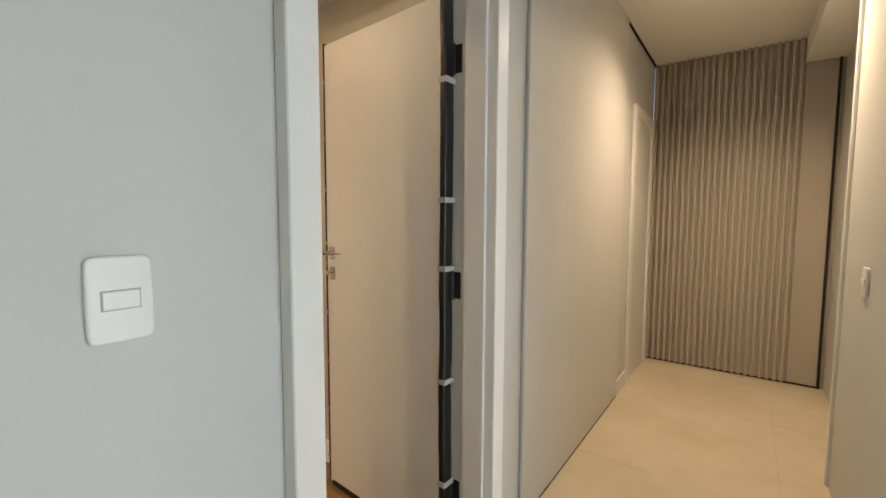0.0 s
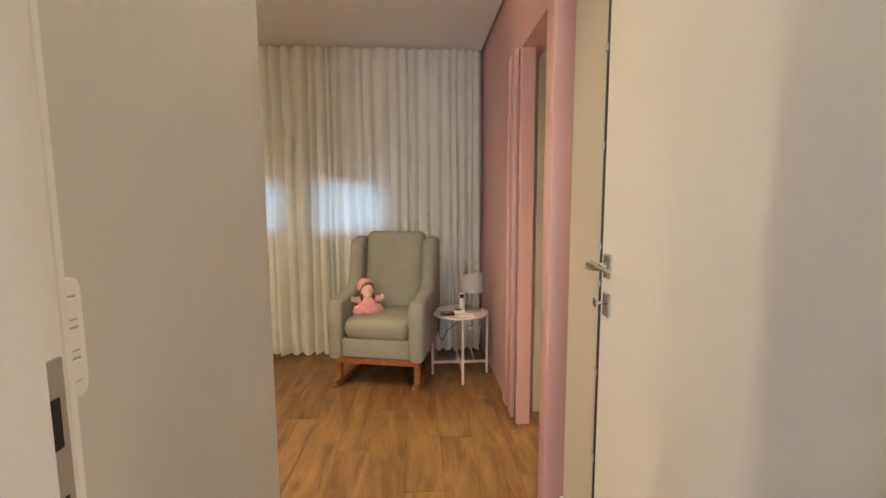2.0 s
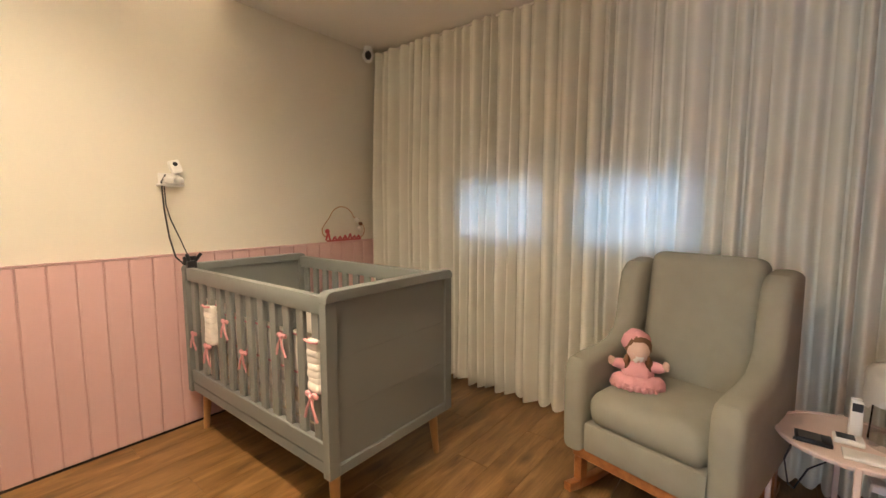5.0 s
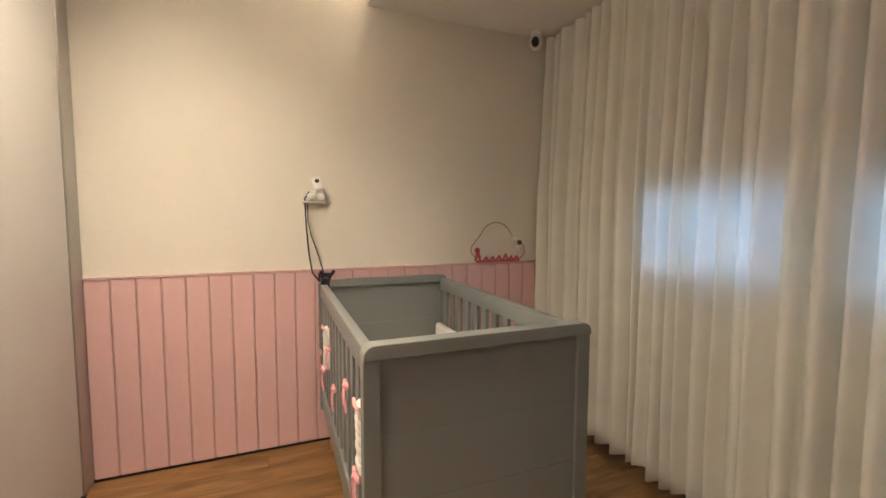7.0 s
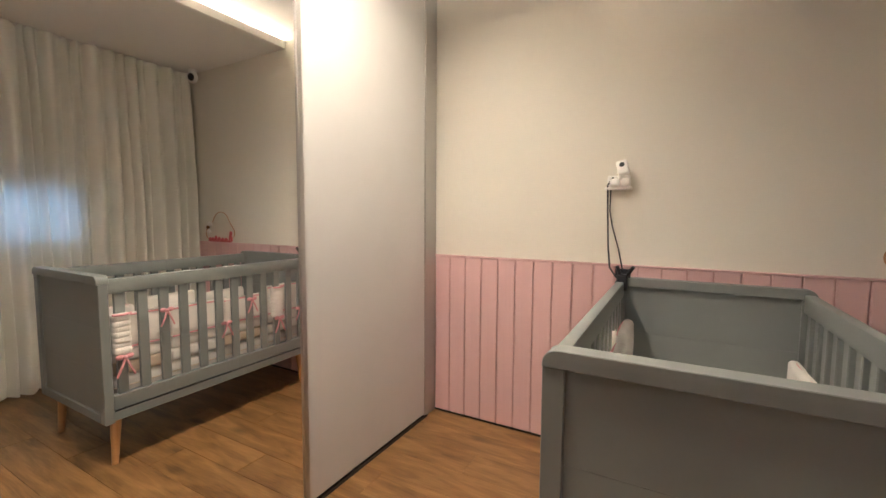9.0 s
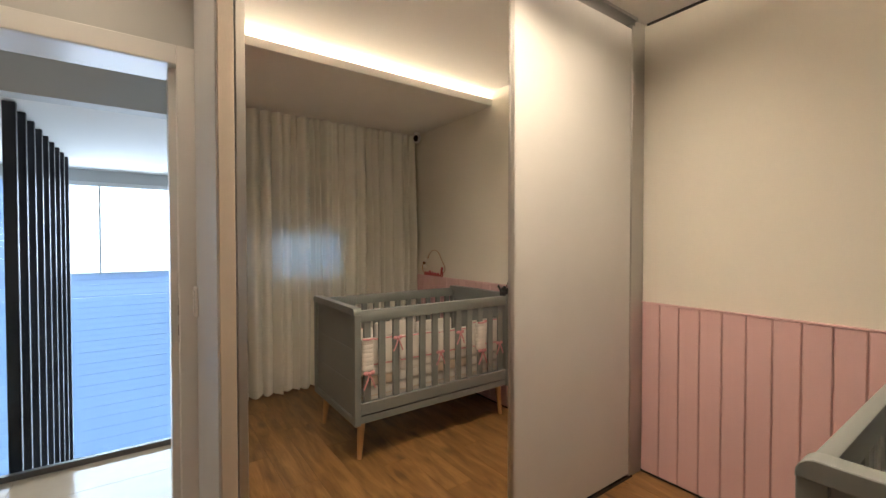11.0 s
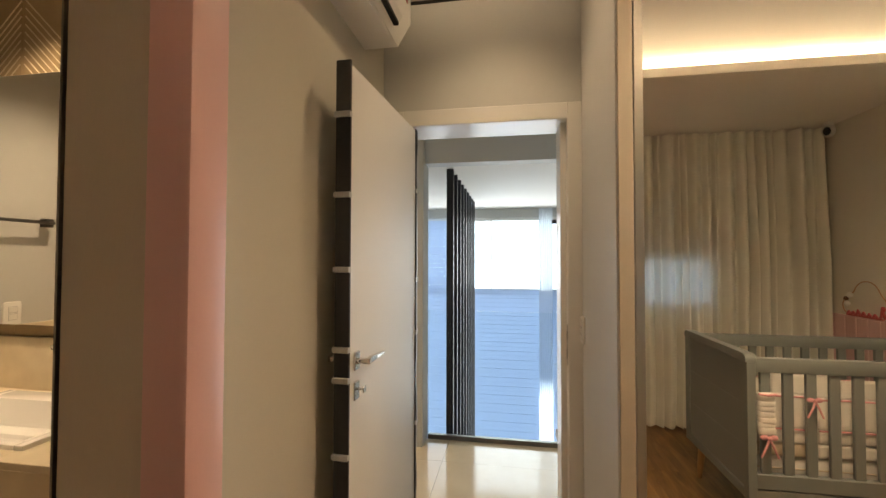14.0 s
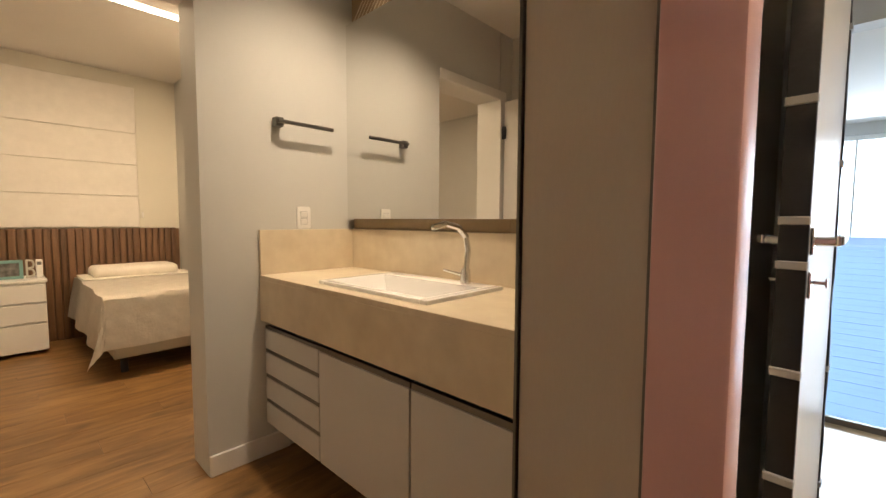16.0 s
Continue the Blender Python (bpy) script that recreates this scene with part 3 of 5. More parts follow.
# both holes are dark slabs on the plate, coloured like their inner shade
part("latch_hole", box(B(), -0.735, -0.718, DY0 + 0.002, DY0 + 0.003, 1.11, 1.15), DARK, sp)
part("bolt_hole", box(B(), -0.735, -0.718, DY0 + 0.002, DY0 + 0.003, 1.03, 1.07), DARK, sp)


# ---- switches and sockets ----
def plate(name, m, w, h, rockers, label, rw=0.055, rh=0.024):
    """A curved cover plate: local x across, local z up, facing local -y."""
    t = thing(name, m.translation, label, "switch" if "switch" in name else "socket")
    bm = B()
    pts = []
    for k in range(24):
        a = 2 * math.pi * k / 24
        c, s = math.cos(a), math.sin(a)
        pts.append((w / 2 * math.copysign(abs(c) ** 0.22, c), h / 2 * math.copysign(abs(s) ** 0.22, s)))
    prism(bm, pts, "y", -0.011, 0.0, 0.004, 3)
    bmesh.ops.transform(bm, matrix=m, verts=bm.verts)
    part("cover_plate", bm, PLASTIC, t)
    for dz in rockers:
        bm = B()
        # raised grey rim colours in the shaded gap round the rocker
        box(bm, -rw / 2 - 0.002, rw / 2 + 0.002, -0.0118, -0.0106, dz - rh / 2 - 0.002, dz + rh / 2 + 0.002)
        bmesh.ops.transform(bm, matrix=m, verts=bm.verts)
        part("gap", bm, TAPE, t)
        bm = B()
        box(bm, -rw / 2, rw / 2, -0.0145, -0.011, dz - rh / 2, dz + rh / 2, 0.001)
        bmesh.ops.transform(bm, matrix=m, verts=bm.verts)
        part("rocker", bm, PLASTIC, t)
    return t


plate("light_switch", pose(-0.57, -0.005, 1.19, 0, 0, 90), 0.083, 0.128, (0.0,), "white single rocker light switch on the hall wall", 0.045, 0.026)
plate("light_switch", pose(0.555, 2.03, 1.07, 0, 0, -90), 0.075, 0.115, (0.0,), "white light switch on the hall side wall")
plate("light_switch", pose(-0.796, 0.246, 1.17, 0, 0, 180), 0.075, 0.118, (0.03, 0.0, -0.03), "white light switch on the wardrobe end", 0.05, 0.02)
plate("wall_socket", pose(-1.50, 3.05, 1.195, 0, 0, 0), 0.078, 0.118, (0.018, -0.018), "white double wall socket over the splashback", 0.035, 0.028)

# ---- air conditioner ----
ac = thing("air_conditioner", (-1.3, 1.07, 2.33), "white split air conditioner over the open door", "air conditioner")
bm = B()
prism(bm, [(1.165, 2.36), (1.165, 2.66), (1.00, 2.66), (0.965, 2.60), (0.965, 2.45), (1.02, 2.36)], "x", -1.86, -1.00, 0.012, 3)
part("body", bm, PLASTIC, ac)
# dark slab coloured as the shade inside the outlet slot
part("outlet_slot", box(B(), -1.80, -1.12, 0.985, 1.01, 2.385, 2.40, 0.002), DARK, ac)
bm = B()
prism(bm, [(0.975, 2.43), (0.985, 2.445), (1.04, 2.365), (1.03, 2.352)], "x", -1.80, -1.10, 0.002)
part("flap", bm, PLASTIC, ac)
part("sticker", box(B(), -1.12, -1.07, 0.962, 0.9645, 2.50, 2.55), RED, ac, "red energy sticker")


# ---- curtain ----
def curtain(y0, y1, seed, label):
    """Cloth in rounded lobes of uneven width with pinched valleys between."""
    rnd = random.Random(seed)
    ws = []
    while sum(ws) < y1 - y0:
        ws.append(rnd.choice((0.055, 0.07, 0.085, 0.10, 0.14)) * rnd.uniform(0.9, 1.1))
    k = (y1 - y0) / sum(ws)
    lobes, y = [], y0
    for w in ws:
        lobes.append((y, w * k, rnd.uniform(0.55, 1.0), rnd.uniform(-1, 1), rnd.choice((0.6, 0.8, 1.2, 1.7))))
        y += w * k
    bm = B()
    nz, per = 26, 12
    grid = []
    for j in range(nz + 1):
        v = j / nz
        z, drop = 0.012 + 2.572 * v, 1 - v
        row = []
        for n, (ya, w, am, sk, pw) in enumerate(lobes):
            for i in range(per + (n == len(lobes) - 1)):
                f = i / per
                g = f + 0.10 * sk * math.sin(math.pi * f) * (0.4 + drop)
                out = abs(math.sin(math.pi * min(max(g, 0.0), 1.0))) ** pw
                depth = (0.065 + 0.05 * min(1.0, drop * 2.2)) * am
                x = -4.055 + depth * out + 0.010 * drop * noise.noise(Vector((ya * 9, z * 1.3, seed))) + 0.004 * noise.noise(Vector((ya * 30 + f * 2, z * 4, seed)))
                yy = ya + w * f + 0.022 * drop * noise.noise(Vector((ya * 4, z * 0.8, seed + 5))) - 0.016 * sk * (out - 0.5) * drop
                row.append(bm.verts.new((x, yy, z + (0.012 * noise.noise(Vector((yy * 14, 0, seed))) if j == 0 else 0))))
        grid.append(row)
    for j in range(nz):
        for i in range(len(grid[0]) - 1):
            bm.faces.new((grid[j][i], grid[j][i + 1], grid[j + 1][i + 1], grid[j + 1][i]))
    c = thing("curtain", (-4.0, (y0 + y1) / 2, 0), label, "curtain", "curtains at the window")
    cl_ = part("cloth", bm, CURTAIN, c)
    cl_.data.set_sharp_from_angle(angle=radians(180))
    part("heading_tape", box(B(), -4.045, -4.032, y0, y1, 2.575, 2.588), LINEN, c)
    return c


curtain(-2.045, -0.30, 3, "cream linen curtain in deep folds to the floor")
curtain(-0.31, 1.135, 8, "cream linen curtain hanging behind the armchair")

# ---- security camera ----
sc = thing("security_camera", (-3.885, -1.98, 2.5), "white dome camera under the ceiling corner", "camera")
bm = B()
cyl(bm, (-3.885, -1.985, 2.59), (-3.885, -1.985, 2.565), 0.035)
ball(bm, (-3.885, -1.985, 2.525), 0.045, 1, 1, 1.25, 16)
part("housing", bm, PLASTIC, sc)
bm = B()
ball(bm, (-3.862, -1.958, 2.515), 0.026, 1, 1, 1.35, 12)
part("lens", bm, BLACK_PAINT, sc)

# ---- crib ----
CX0, CX1, CY0, CY1, CTZ, CBZ = -3.225, -2.445, -1.985, -0.640, 0.988, 0.24
crib = thing("crib", (-2.83, -1.31, 0), "grey lacquered crib with slatted sides on wooden legs", "crib")
for ye, out in ((CY1, 1), (CY0, -1)):
    a, b = (ye - 0.042, ye) if out > 0 else (ye, ye + 0.042)
    bm = B()
    pts = []
    r = 0.034
    for cx, s in ((CX1 - r, 1), (CX0 + r, -1)):
        for k in range(7):
            t = (k / 6 * 90 if s > 0 else 90 + k / 6 * 90)
            pts.append((cx + r * math.cos(radians(t)), CTZ - r + r * math.sin(radians(t))))
    # top rail with rounded ends
    top = [(CX1, CTZ - 0.042)] + pts + [(CX0, CTZ - 0.042)]
    prism(bm, top, "y", a - 0.006, b + 0.006, 0.002, 1)
    e = part("end_top_rail", bm, CRIB, crib)
    for x0, x1 in ((CX0, CX0 + 0.05), (CX1 - 0.05, CX1)):
        part("end_post", box(B(), x0, x1, a, b, CBZ, CTZ - 0.043, 0.002), CRIB, crib)
    part("end_bottom_rail", box(B(), CX0 + 0.05, CX1 - 0.05, a, b, CBZ, CBZ + 0.045, 0.003), CRIB, crib)
    zz = [CBZ + 0.046, CBZ + 0.262, CBZ + 0.478, CTZ - 0.0425]
    for z0, z1 in zip(zz, zz[1:]):
        part("end_panel", box(B(), CX0 + 0.049, CX1 - 0.049, a + 0.012, b - 0.012, z0 + 0.0003, z1 - 0.0003, 0.0006), CRIB, crib)
for xs in (CX1, CX0):
    a, b = (xs - 0.045, xs - 0.008) if xs == CX1 else (xs + 0.008, xs + 0.045)
    part("side_top_rail", box(B(), a, b, CY0 + 0.043, CY1 - 0.043, 0.893, 0.968, 0.005, 2), CRIB, crib)
    part("side_bottom_rail", box(B(), a, b, CY0 + 0.043, CY1 - 0.043, 0.300, 0.376, 0.004), CRIB, crib)
    part("side_plinth", box(B(), a + 0.004, b - 0.004, CY0 + 0.043, CY1 - 0.043, 0.245, 0.294, 0.003), CRIB, crib)
    n = 12
    step = (CY1 - CY0 - 0.084) / n
    sl = mesh_of("slat", box(B(), (a + b) / 2 - 0.010, (a + b) / 2 + 0.010, -0.024, 0.024, 0.376, 0.894, 0.003), CRIB)
    for i in range(n):
        ob = new("slat", sl)
        ob.parent = crib
        ob.matrix_parent_inverse = Matrix.Translation(-crib.location)
        ob.location = (0, CY0 + 0.042 + step * (i + 0.5), 0)
for lx in (CX0 + 0.075, CX1 - 0.075):
    for ly in (CY0 + 0.075, CY1 - 0.075):
        sx, sy = (1 if lx > -2.8 else -1), (1 if ly > -1.3 else -1)
        part("leg", cyl(B(), (lx + sx * 0.012, ly + sy * 0.02, 0.0), (lx, ly, 0.25), 0.015, 0.027, 16), LEG_WOOD, crib, "honey-coloured tapered wooden leg")
part("mattress_base", box(B(), CX0 + 0.05, CX1 - 0.05, CY0 + 0.045, CY1 - 0.045, 0.30, 0.33), CRIB, crib)
mt = thing("crib_mattress", (-2.83, -1.31, 0.33), "white crib mattress under a fitted sheet", "mattress")
part("mattress", box(B(), CX0 + 0.065, CX1 - 0.065, CY0 + 0.06, CY1 - 0.06, 0.331, 0.45, 0.025, 3), LINEN, mt)
part("welt", box(B(), CX0 + 0.062, CX1 - 0.062, CY0 + 0.057, CY1 - 0.057, 0.387, 0.395, 0.003), BEIGE_FABRIC, mt)


def soft(bm, x0, x1, y0, y1, z0, z1, seed, amp=0.006, cut=4):
    """A padded cushion: rounded, with an uneven skin."""
    tmp = B()
    box(tmp, x0, x1, y0, y1, z0, z1, min(x1 - x0, y1 - y0, z1 - z0) * 0.42, 4)
    bmesh.ops.subdivide_edges(tmp, edges=[e for e in tmp.edges if e.calc_length() > 0.06], cuts=cut, use_grid_fill=True)
    for v in tmp.verts:
        v.co += noise.noise_vector(v.co * 9 + Vector((seed, 0, 0))) * amp
    me = bpy.data.meshes.new("tmp")
    tmp.to_mesh(me)
    tmp.free()
    bm.from_mesh(me)
    bpy.data.meshes.remove(me)
    return bm


def bow(bm, x, y, z, s=1.0):
    for sg in (1, -1):
        ball(bm, (x, y + sg * 0.014 * s, z + 0.004), 0.013 * s, 0.5, 1.1, 0.7, 8)
        tube(bm, [(x + 0.004, y, z), (x + 0.01, y + sg * 0.012 * s, z - 0.03 * s), (x + 0.006, y + sg * 0.026 * s, z - 0.062 * s)], 0.0038 * s, 6)
    ball(bm, (x + 0.004, y, z), 0.008 * s, n=8)
    return bm


# padded bumpers tied to the slats
bumps = ((-0.70, -0.985, 0.775), (-0.99, -1.30, 0.765), (-1.305, -1.62, 0.755), (-1.625, -1.91, 0.79))
bows = (((-0.945, 0.765),), ((-1.29, 0.615),), ((-1.47, 0.735),), ((-1.86, 0.60),))
for k, (ya, yb, zt) in enumerate(bumps):
    t = thing("crib_bumper", (CX1 - 0.085, (ya + yb) / 2, 0.45), "white padded crib bumper with pink ties", "bumper", "bumpers round the crib")
    part("lower_pad", soft(B(), CX1 - 0.10, CX1 - 0.056, yb, ya, 0.452, 0.525, k + 20), BEIGE_FABRIC if k % 2 == 0 else LINEN, t, "beige quilted lower roll")
    part("lower_pad", soft(B(), CX1 - 0.10, CX1 - 0.056, yb, ya, 0.522, 0.598, k + 30), LINEN, t)
    part("pad", soft(B(), CX1 - 0.098, CX1 - 0.050, yb, ya, 0.594, zt, k), LINEN, t)
    for z in (zt - 0.008, 0.60):
        part("piping", tube(B(), [(CX1 - 0.054, yb + 0.012, z - 0.004), (CX1 - 0.051, (ya + yb) / 2, z), (CX1 - 0.054, ya - 0.012, z - 0.004)], 0.005, 6), PINK_FABRIC, t)
    for yy, z in bows[k]:
        part("tie", bow(B(), CX1 + 0.002, yy, z, 1.3), PINK_FABRIC, t, "pink ribbon tie")
for k, (ya, yb) in enumerate(((-0.72, -1.10), (-1.12, -1.50), (-1.52, -1.90))):
    t = thing("crib_bumper", (CX0 + 0.085, (ya + yb) / 2, 0.45), "white padded crib bumper with pink ties", "bumper", "bumpers round the crib")
    part("pad", soft(B(), CX0 + 0.052, CX0 + 0.098, yb, ya, 0.452, 0.70 + 0.03 * (k % 2), k + 9), LINEN, t)
    part("piping", tube(B(), [(CX0 + 0.075, yb + 0.02, 0.695 + 0.03 * (k % 2)), (CX0 + 0.075, ya - 0.02, 0.695 + 0.03 * (k % 2))], 0.005, 6), PINK_FABRIC, t)
# quilted strips with white ruffles over two slats
for k, yy in enumerate((-0.735, -1.68)):
    t = thing("ruffled_tie_pad", (CX1, yy, 0.47), "white ruffled pad with pink edging wrapped round a slat", "bumper tie")
    bm = B()
    for j in range(7):
        soft(bm, CX1 - 0.045, CX1 + 0.004, yy - 0.042, yy + 0.042, 0.572 + 0.028 * j, 0.622 + 0.028 * j, j + k * 10, 0.004, 1)
    part("ruffle", bm, LINEN, t)
    part("edging", tube(B(), [(CX1 + 0.004, yy - 0.040, 0.787), (CX1 + 0.008, yy, 0.783), (CX1 + 0.004, yy + 0.040, 0.787)], 0.006, 6), PINK_FABRIC, t)
    part("tie", bow(B(), CX1 + 0.006, yy, 0.565, 1.5), PINK_FABRIC, t, "pink ribbon bow")

# clip on the crib corner with its cable, and the monitor on the wall
cl = thing("clamp_mount", (-2.475, -1.935, 0.97), "black clamp mount on the crib corner", "clamp")
bm = B()
box(bm, -2.505, -2.455, -1.955, -1.915, 0.925, 1.005, 0.006)
box(bm, -2.515, -2.445, -1.962, -1.945, 0.985, 1.03, 0.004)
part("clamp", bm, BLACK_PAINT, cl)
bm = B()
cyl(bm, (-2.50, -1.935, 1.0), (-2.53, -1.925, 1.045), 0.009)
cyl(bm, (-2.47, -1.935, 1.0), (-2.455, -1.925, 1.045), 0.009)
part("prongs", bm, BLACK_PAINT, cl)
mo = thing("baby_monitor", (-2.43, -2.04, 1.47), "white baby monitor camera on a small wall shelf", "monitor")
bm = B()
box(bm, -2.50, -2.37, -2.06, -2.015, 1.425, 1.44, 0.004)
box(bm, -2.49, -2.38, -2.06, -2.04, 1.43, 1.50, 0.006)
part("shelf", bm, PLASTIC, mo)
bm = B()
for sx in (1, -1):
    soft(bm, -2.445 + 0.003 * sx, -2.445 + 0.05 * sx, -2.035, -1.998, 1.442, 1.482, 3 + sx, 0.003, 1) if sx > 0 else soft(bm, -2.495, -2.448, -2.035, -1.998, 1.442, 1.482, 2, 0.003, 1)
cyl(bm, (-2.445, -2.018, 1.47), (-2.45, -2.018, 1.51), 0.012)
part("holder", bm, PLASTIC, mo, "white flexible bow-shaped holder")
hd = pose(-2.455, -2.012, 1.535, 12, 14, 0)
bm = box(B(), -0.027, 0.027, -0.018, 0.018, -0.036, 0.036, 0.009, 3)
bmesh.ops.transform(bm, matrix=hd, verts=bm.verts)
part("body", bm, PLASTIC, mo)
bm = cyl(B(), (0, 0.017, 0.012), (0, 0.021, 0.012), 0.013, 0.011, 16)
bmesh.ops.transform(bm, matrix=hd, verts=bm.verts)
part("lens", bm, BLACK_PAINT, mo)
cb = thing("cable", (-2.43, -2.0, 1.0), "black cable hanging from the wall monitor to the crib", "cable")
bm = B()
tube(bm, [(-2.41, -2.03, 1.49), (-2.385, -2.02, 1.45), (-2.39, -2.02, 1.30), (-2.40, -2.00, 1.14), (-2.415, -1.97, 1.03), (-2.45, -1.95, 0.985), (-2.48, -1.945, 0.99)], 0.0045, 6)
part("cord", bm, BLACK_PAINT, cb)
bm = B()
tube(bm, [(-2.40, -2.03, 1.44), (-2.40, -2.02, 1.32), (-2.415, -2.01, 1.24), (-2.45, -1.99, 1.13), (-2.475, -1.96, 1.03), (-2.48, -1.94, 1.00)], 0.0035, 6)
part("cord", bm, BLACK_PAINT, cb)

# cloud-shaped name sign on the boarding's ledge; its lettering is not copied
ns = thing("wall_ornament", (-3.63, -2.045, 1.04), "wire cloud ornament with red lettering and pompoms", "ornament")
bm = B()
pts = []
for cx, cz, r, a0, a1 in ((-3.49, 1.13, 0.05, -120, 40), (-3.63, 1.19, 0.125, 20, 160), (-3.80, 1.12, 0.06, 100, 270)):
    for k in range(9):
        a = radians(a0 + (a1 - a0) * k / 8)
        pts.append((cx + r * math.cos(a), -2.042, cz + r * math.sin(a)))
tube(bm, pts, 0.004, 6)
part("wire_cloud", bm, LEG_WOOD, ns, "honey-coloured bent wire cloud")
bm = B()
for k, (dx, h) in enumerate(((0, 0.075), (0.05, 0.03), (0.09, 0.03), (0.13, 0.035), (0.17, 0.045), (0.205, 0.03), (0.24, 0.03))):
    x = -3.49 - dx * 1.25
    tube(bm, [(x + 0.02, -2.036, 1.055), (x, -2.034, 1.048 + h), (x - 0.018, -2.036, 1.052)], 0.008, 6)
tube(bm, [(-3.48, -2.036, 1.05), (-3.80, -2.036, 1.05)], 0.007, 6)
ball(bm, (-3.485, -2.036, 1.125), 0.02, 1, 0.5, 1, 10)
part("lettering_bar", bm, RED, ns, "red script-like bar")
for px, pz, r, mm in ((-3.775, 1.205, 0.022, LINEN), (-3.80, 1.135, 0.02, LINEN), (-3.81, 1.175, 0.016, HAIR)):
    part("pompom", ball(B(), (px, -2.03, pz), r, n=12), mm, ns)

# ---- ceiling lamps ----
# first two show in the mirror; fittings for the two added beams are invented
for lx, ly in ((-1.74, -0.35), (-1.74, -0.91), (-1.74, -1.42), (-1.15, 0.62)):
    t = thing("downlight", (lx, ly, CZ), "white square recessed downlight", "ceiling lamp", "bedroom downlights")
    bm = B()
    for x0, x1, y0, y1 in ((-0.055, 0.055, -0.055, -0.04), (-0.055, 0.055, 0.04, 0.055), (-0.055, -0.04, -0.04, 0.04), (0.04, 0.055, -0.04, 0.04)):
        box(bm, lx + x0, lx + x1, ly + y0, ly + y1, CZ - 0.006, CZ - 0.001, 0.001)
    part("frame", bm, WHITE, t)
    part("diffuser", box(B(), lx - 0.038, lx + 0.038, ly - 0.038, ly + 0.038, CZ - 0.004, CZ - 0.002), LED, t)
t = thing("cove_strip", (-2.93, -0.45, 2.62), "warm light strip hidden above the ceiling edge", "light strip")
part("profile", box(B(), -2.95, -2.91, -2.04, 1.12, 2.611, 2.622), LED, t)

# ---- armchair ----
CH = pose(-3.545, 0.368, 0, 0, 0, -13)
arm = thing("rocking_armchair", (-3.545, 0.368, 0), "grey fabric wingback armchair on wooden rockers", "armchair")


def apart_(name, bm, material, label="", parent=None):
    bmesh.ops.transform(bm, matrix=CH, verts=bm.verts)
    return part(name, bm, material, parent or arm, label)


for s in (1, -1):
    y0, y1 = (0.235, 0.345) if s > 0 else (-0.345, -0.235)
    prof = [(-0.32, 0.26), (0.36, 0.235), (0.372, 0.52), (0.365, 0.60), (0.335, 0.645), (0.27, 0.655), (0.12, 0.66), (0.02, 0.675), (-0.035, 0.72), (-0.06, 0.80), (-0.075, 0.90), (-0.095, 0.985), (-0.145, 1.035), (-0.25, 1.05), (-0.315, 1.035), (-0.32, 0.7)]
    apart_("arm_and_wing", prism(B(), prof, "y", y0, y1, 0.035, 3), FABRIC)
bm = B()
box(bm, -0.09, 0.07, -0.234, 0.234, -0.36, 0.362, 0.05, 4)
bmesh.ops.subdivide_edges(bm, edges=[e for e in bm.edges if e.calc_length() > 0.2], cuts=6, use_grid_fill=True)
for v in bm.verts:
    if v.co.x > 0.03:
        v.co.x += 0.02 * (1 - (v.co.y / 0.27) ** 2) * (1 - (v.co.z / 0.38) ** 2)
bmesh.ops.transform(bm, matrix=pose(-0.205, 0, 0.728, 0, -8, 0), verts=bm.verts)
apart_("backrest", bm, FABRIC)
bm = B()
soft(bm, -0.16, 0.355, -0.238, 0.238, 0.36, 0.515, 3, 0.004, 5)
apart_("seat_cushion", bm, FABRIC)
apart_("seat_base", box(B(), -0.30, 0.352, -0.24, 0.24, 0.245, 0.375, 0.012, 2), FABRIC)
apart_("back_panel", box(B(), -0.325, -0.29, -0.24, 0.24, 0.25, 0.95, 0.01), FABRIC)
bm = B()
box(bm, -0.29, 0.335, -0.30, 0.30, 0.195, 0.244, 0.004)
apart_("wooden_frame", bm, RED_WOOD, "cherry-stained wooden frame")
for s in (1, -1):
    bm = B()
    up, lo = [], []
    for k in range(15):
        x = -0.36 + 0.75 * k / 14
        z = 0.006 + 0.33 * (x / 1.0) ** 2
        lo.append((x, z - 0.004))
        up.append((x, z + 0.034))
    prism(bm, lo + up[::-1], "y", s * 0.285 - 0.018, s * 0.285 + 0.018, 0.003)
    apart_("rocker", bm, RED_WOOD, "curved cherry-stained rocker")
    for x in (-0.27, 0.29):
        apart_("leg", box(B(), x - 0.025, x + 0.025, s * 0.285 - 0.02, s * 0.285 + 0.02, 0.03, 0.198, 0.004), RED_WOOD)

# ---- doll on the chair ----
bm = B()
mats = [PINK_FABRIC, SKIN_CLOTH, HAIR, LINEN]


def blob(c, r, s, mi):
    before = set(bm.faces)
    ball(bm, c, r, *s, n=14)
    for f in bm.faces:
        if f not in before:
            f.material_index = mi


for k in range(7):
    a = radians(-70 + k * 24)
    blob((0.055 * math.cos(a), 0.085 * math.sin(a), 0.03), 0.05, (1.0, 1.0, 0.72), 0)
blob((0, 0, 0.07), 0.075, (0.9, 1.05, 0.9), 0)
blob((0.01, 0.0, 0.165), 0.055, (0.95, 1, 1.0), 1)
blob((-0.012, 0.0, 0.185), 0.062, (0.85, 1.08, 0.95), 2)
blob((-0.025, -0.012, 0.205), 0.062, (0.85, 1.15, 0.9), 0)
for s in (1, -1):
    blob((0.025, s * 0.05, 0.115), 0.022, (0.8, 0.8, 2.0), 2)
    blob((0.015, s * 0.085, 0.105), 0.030, (0.9, 1.5, 0.8), 0)
    blob((0.02, s * 0.128, 0.115), 0.02, (1, 1, 1), 1)
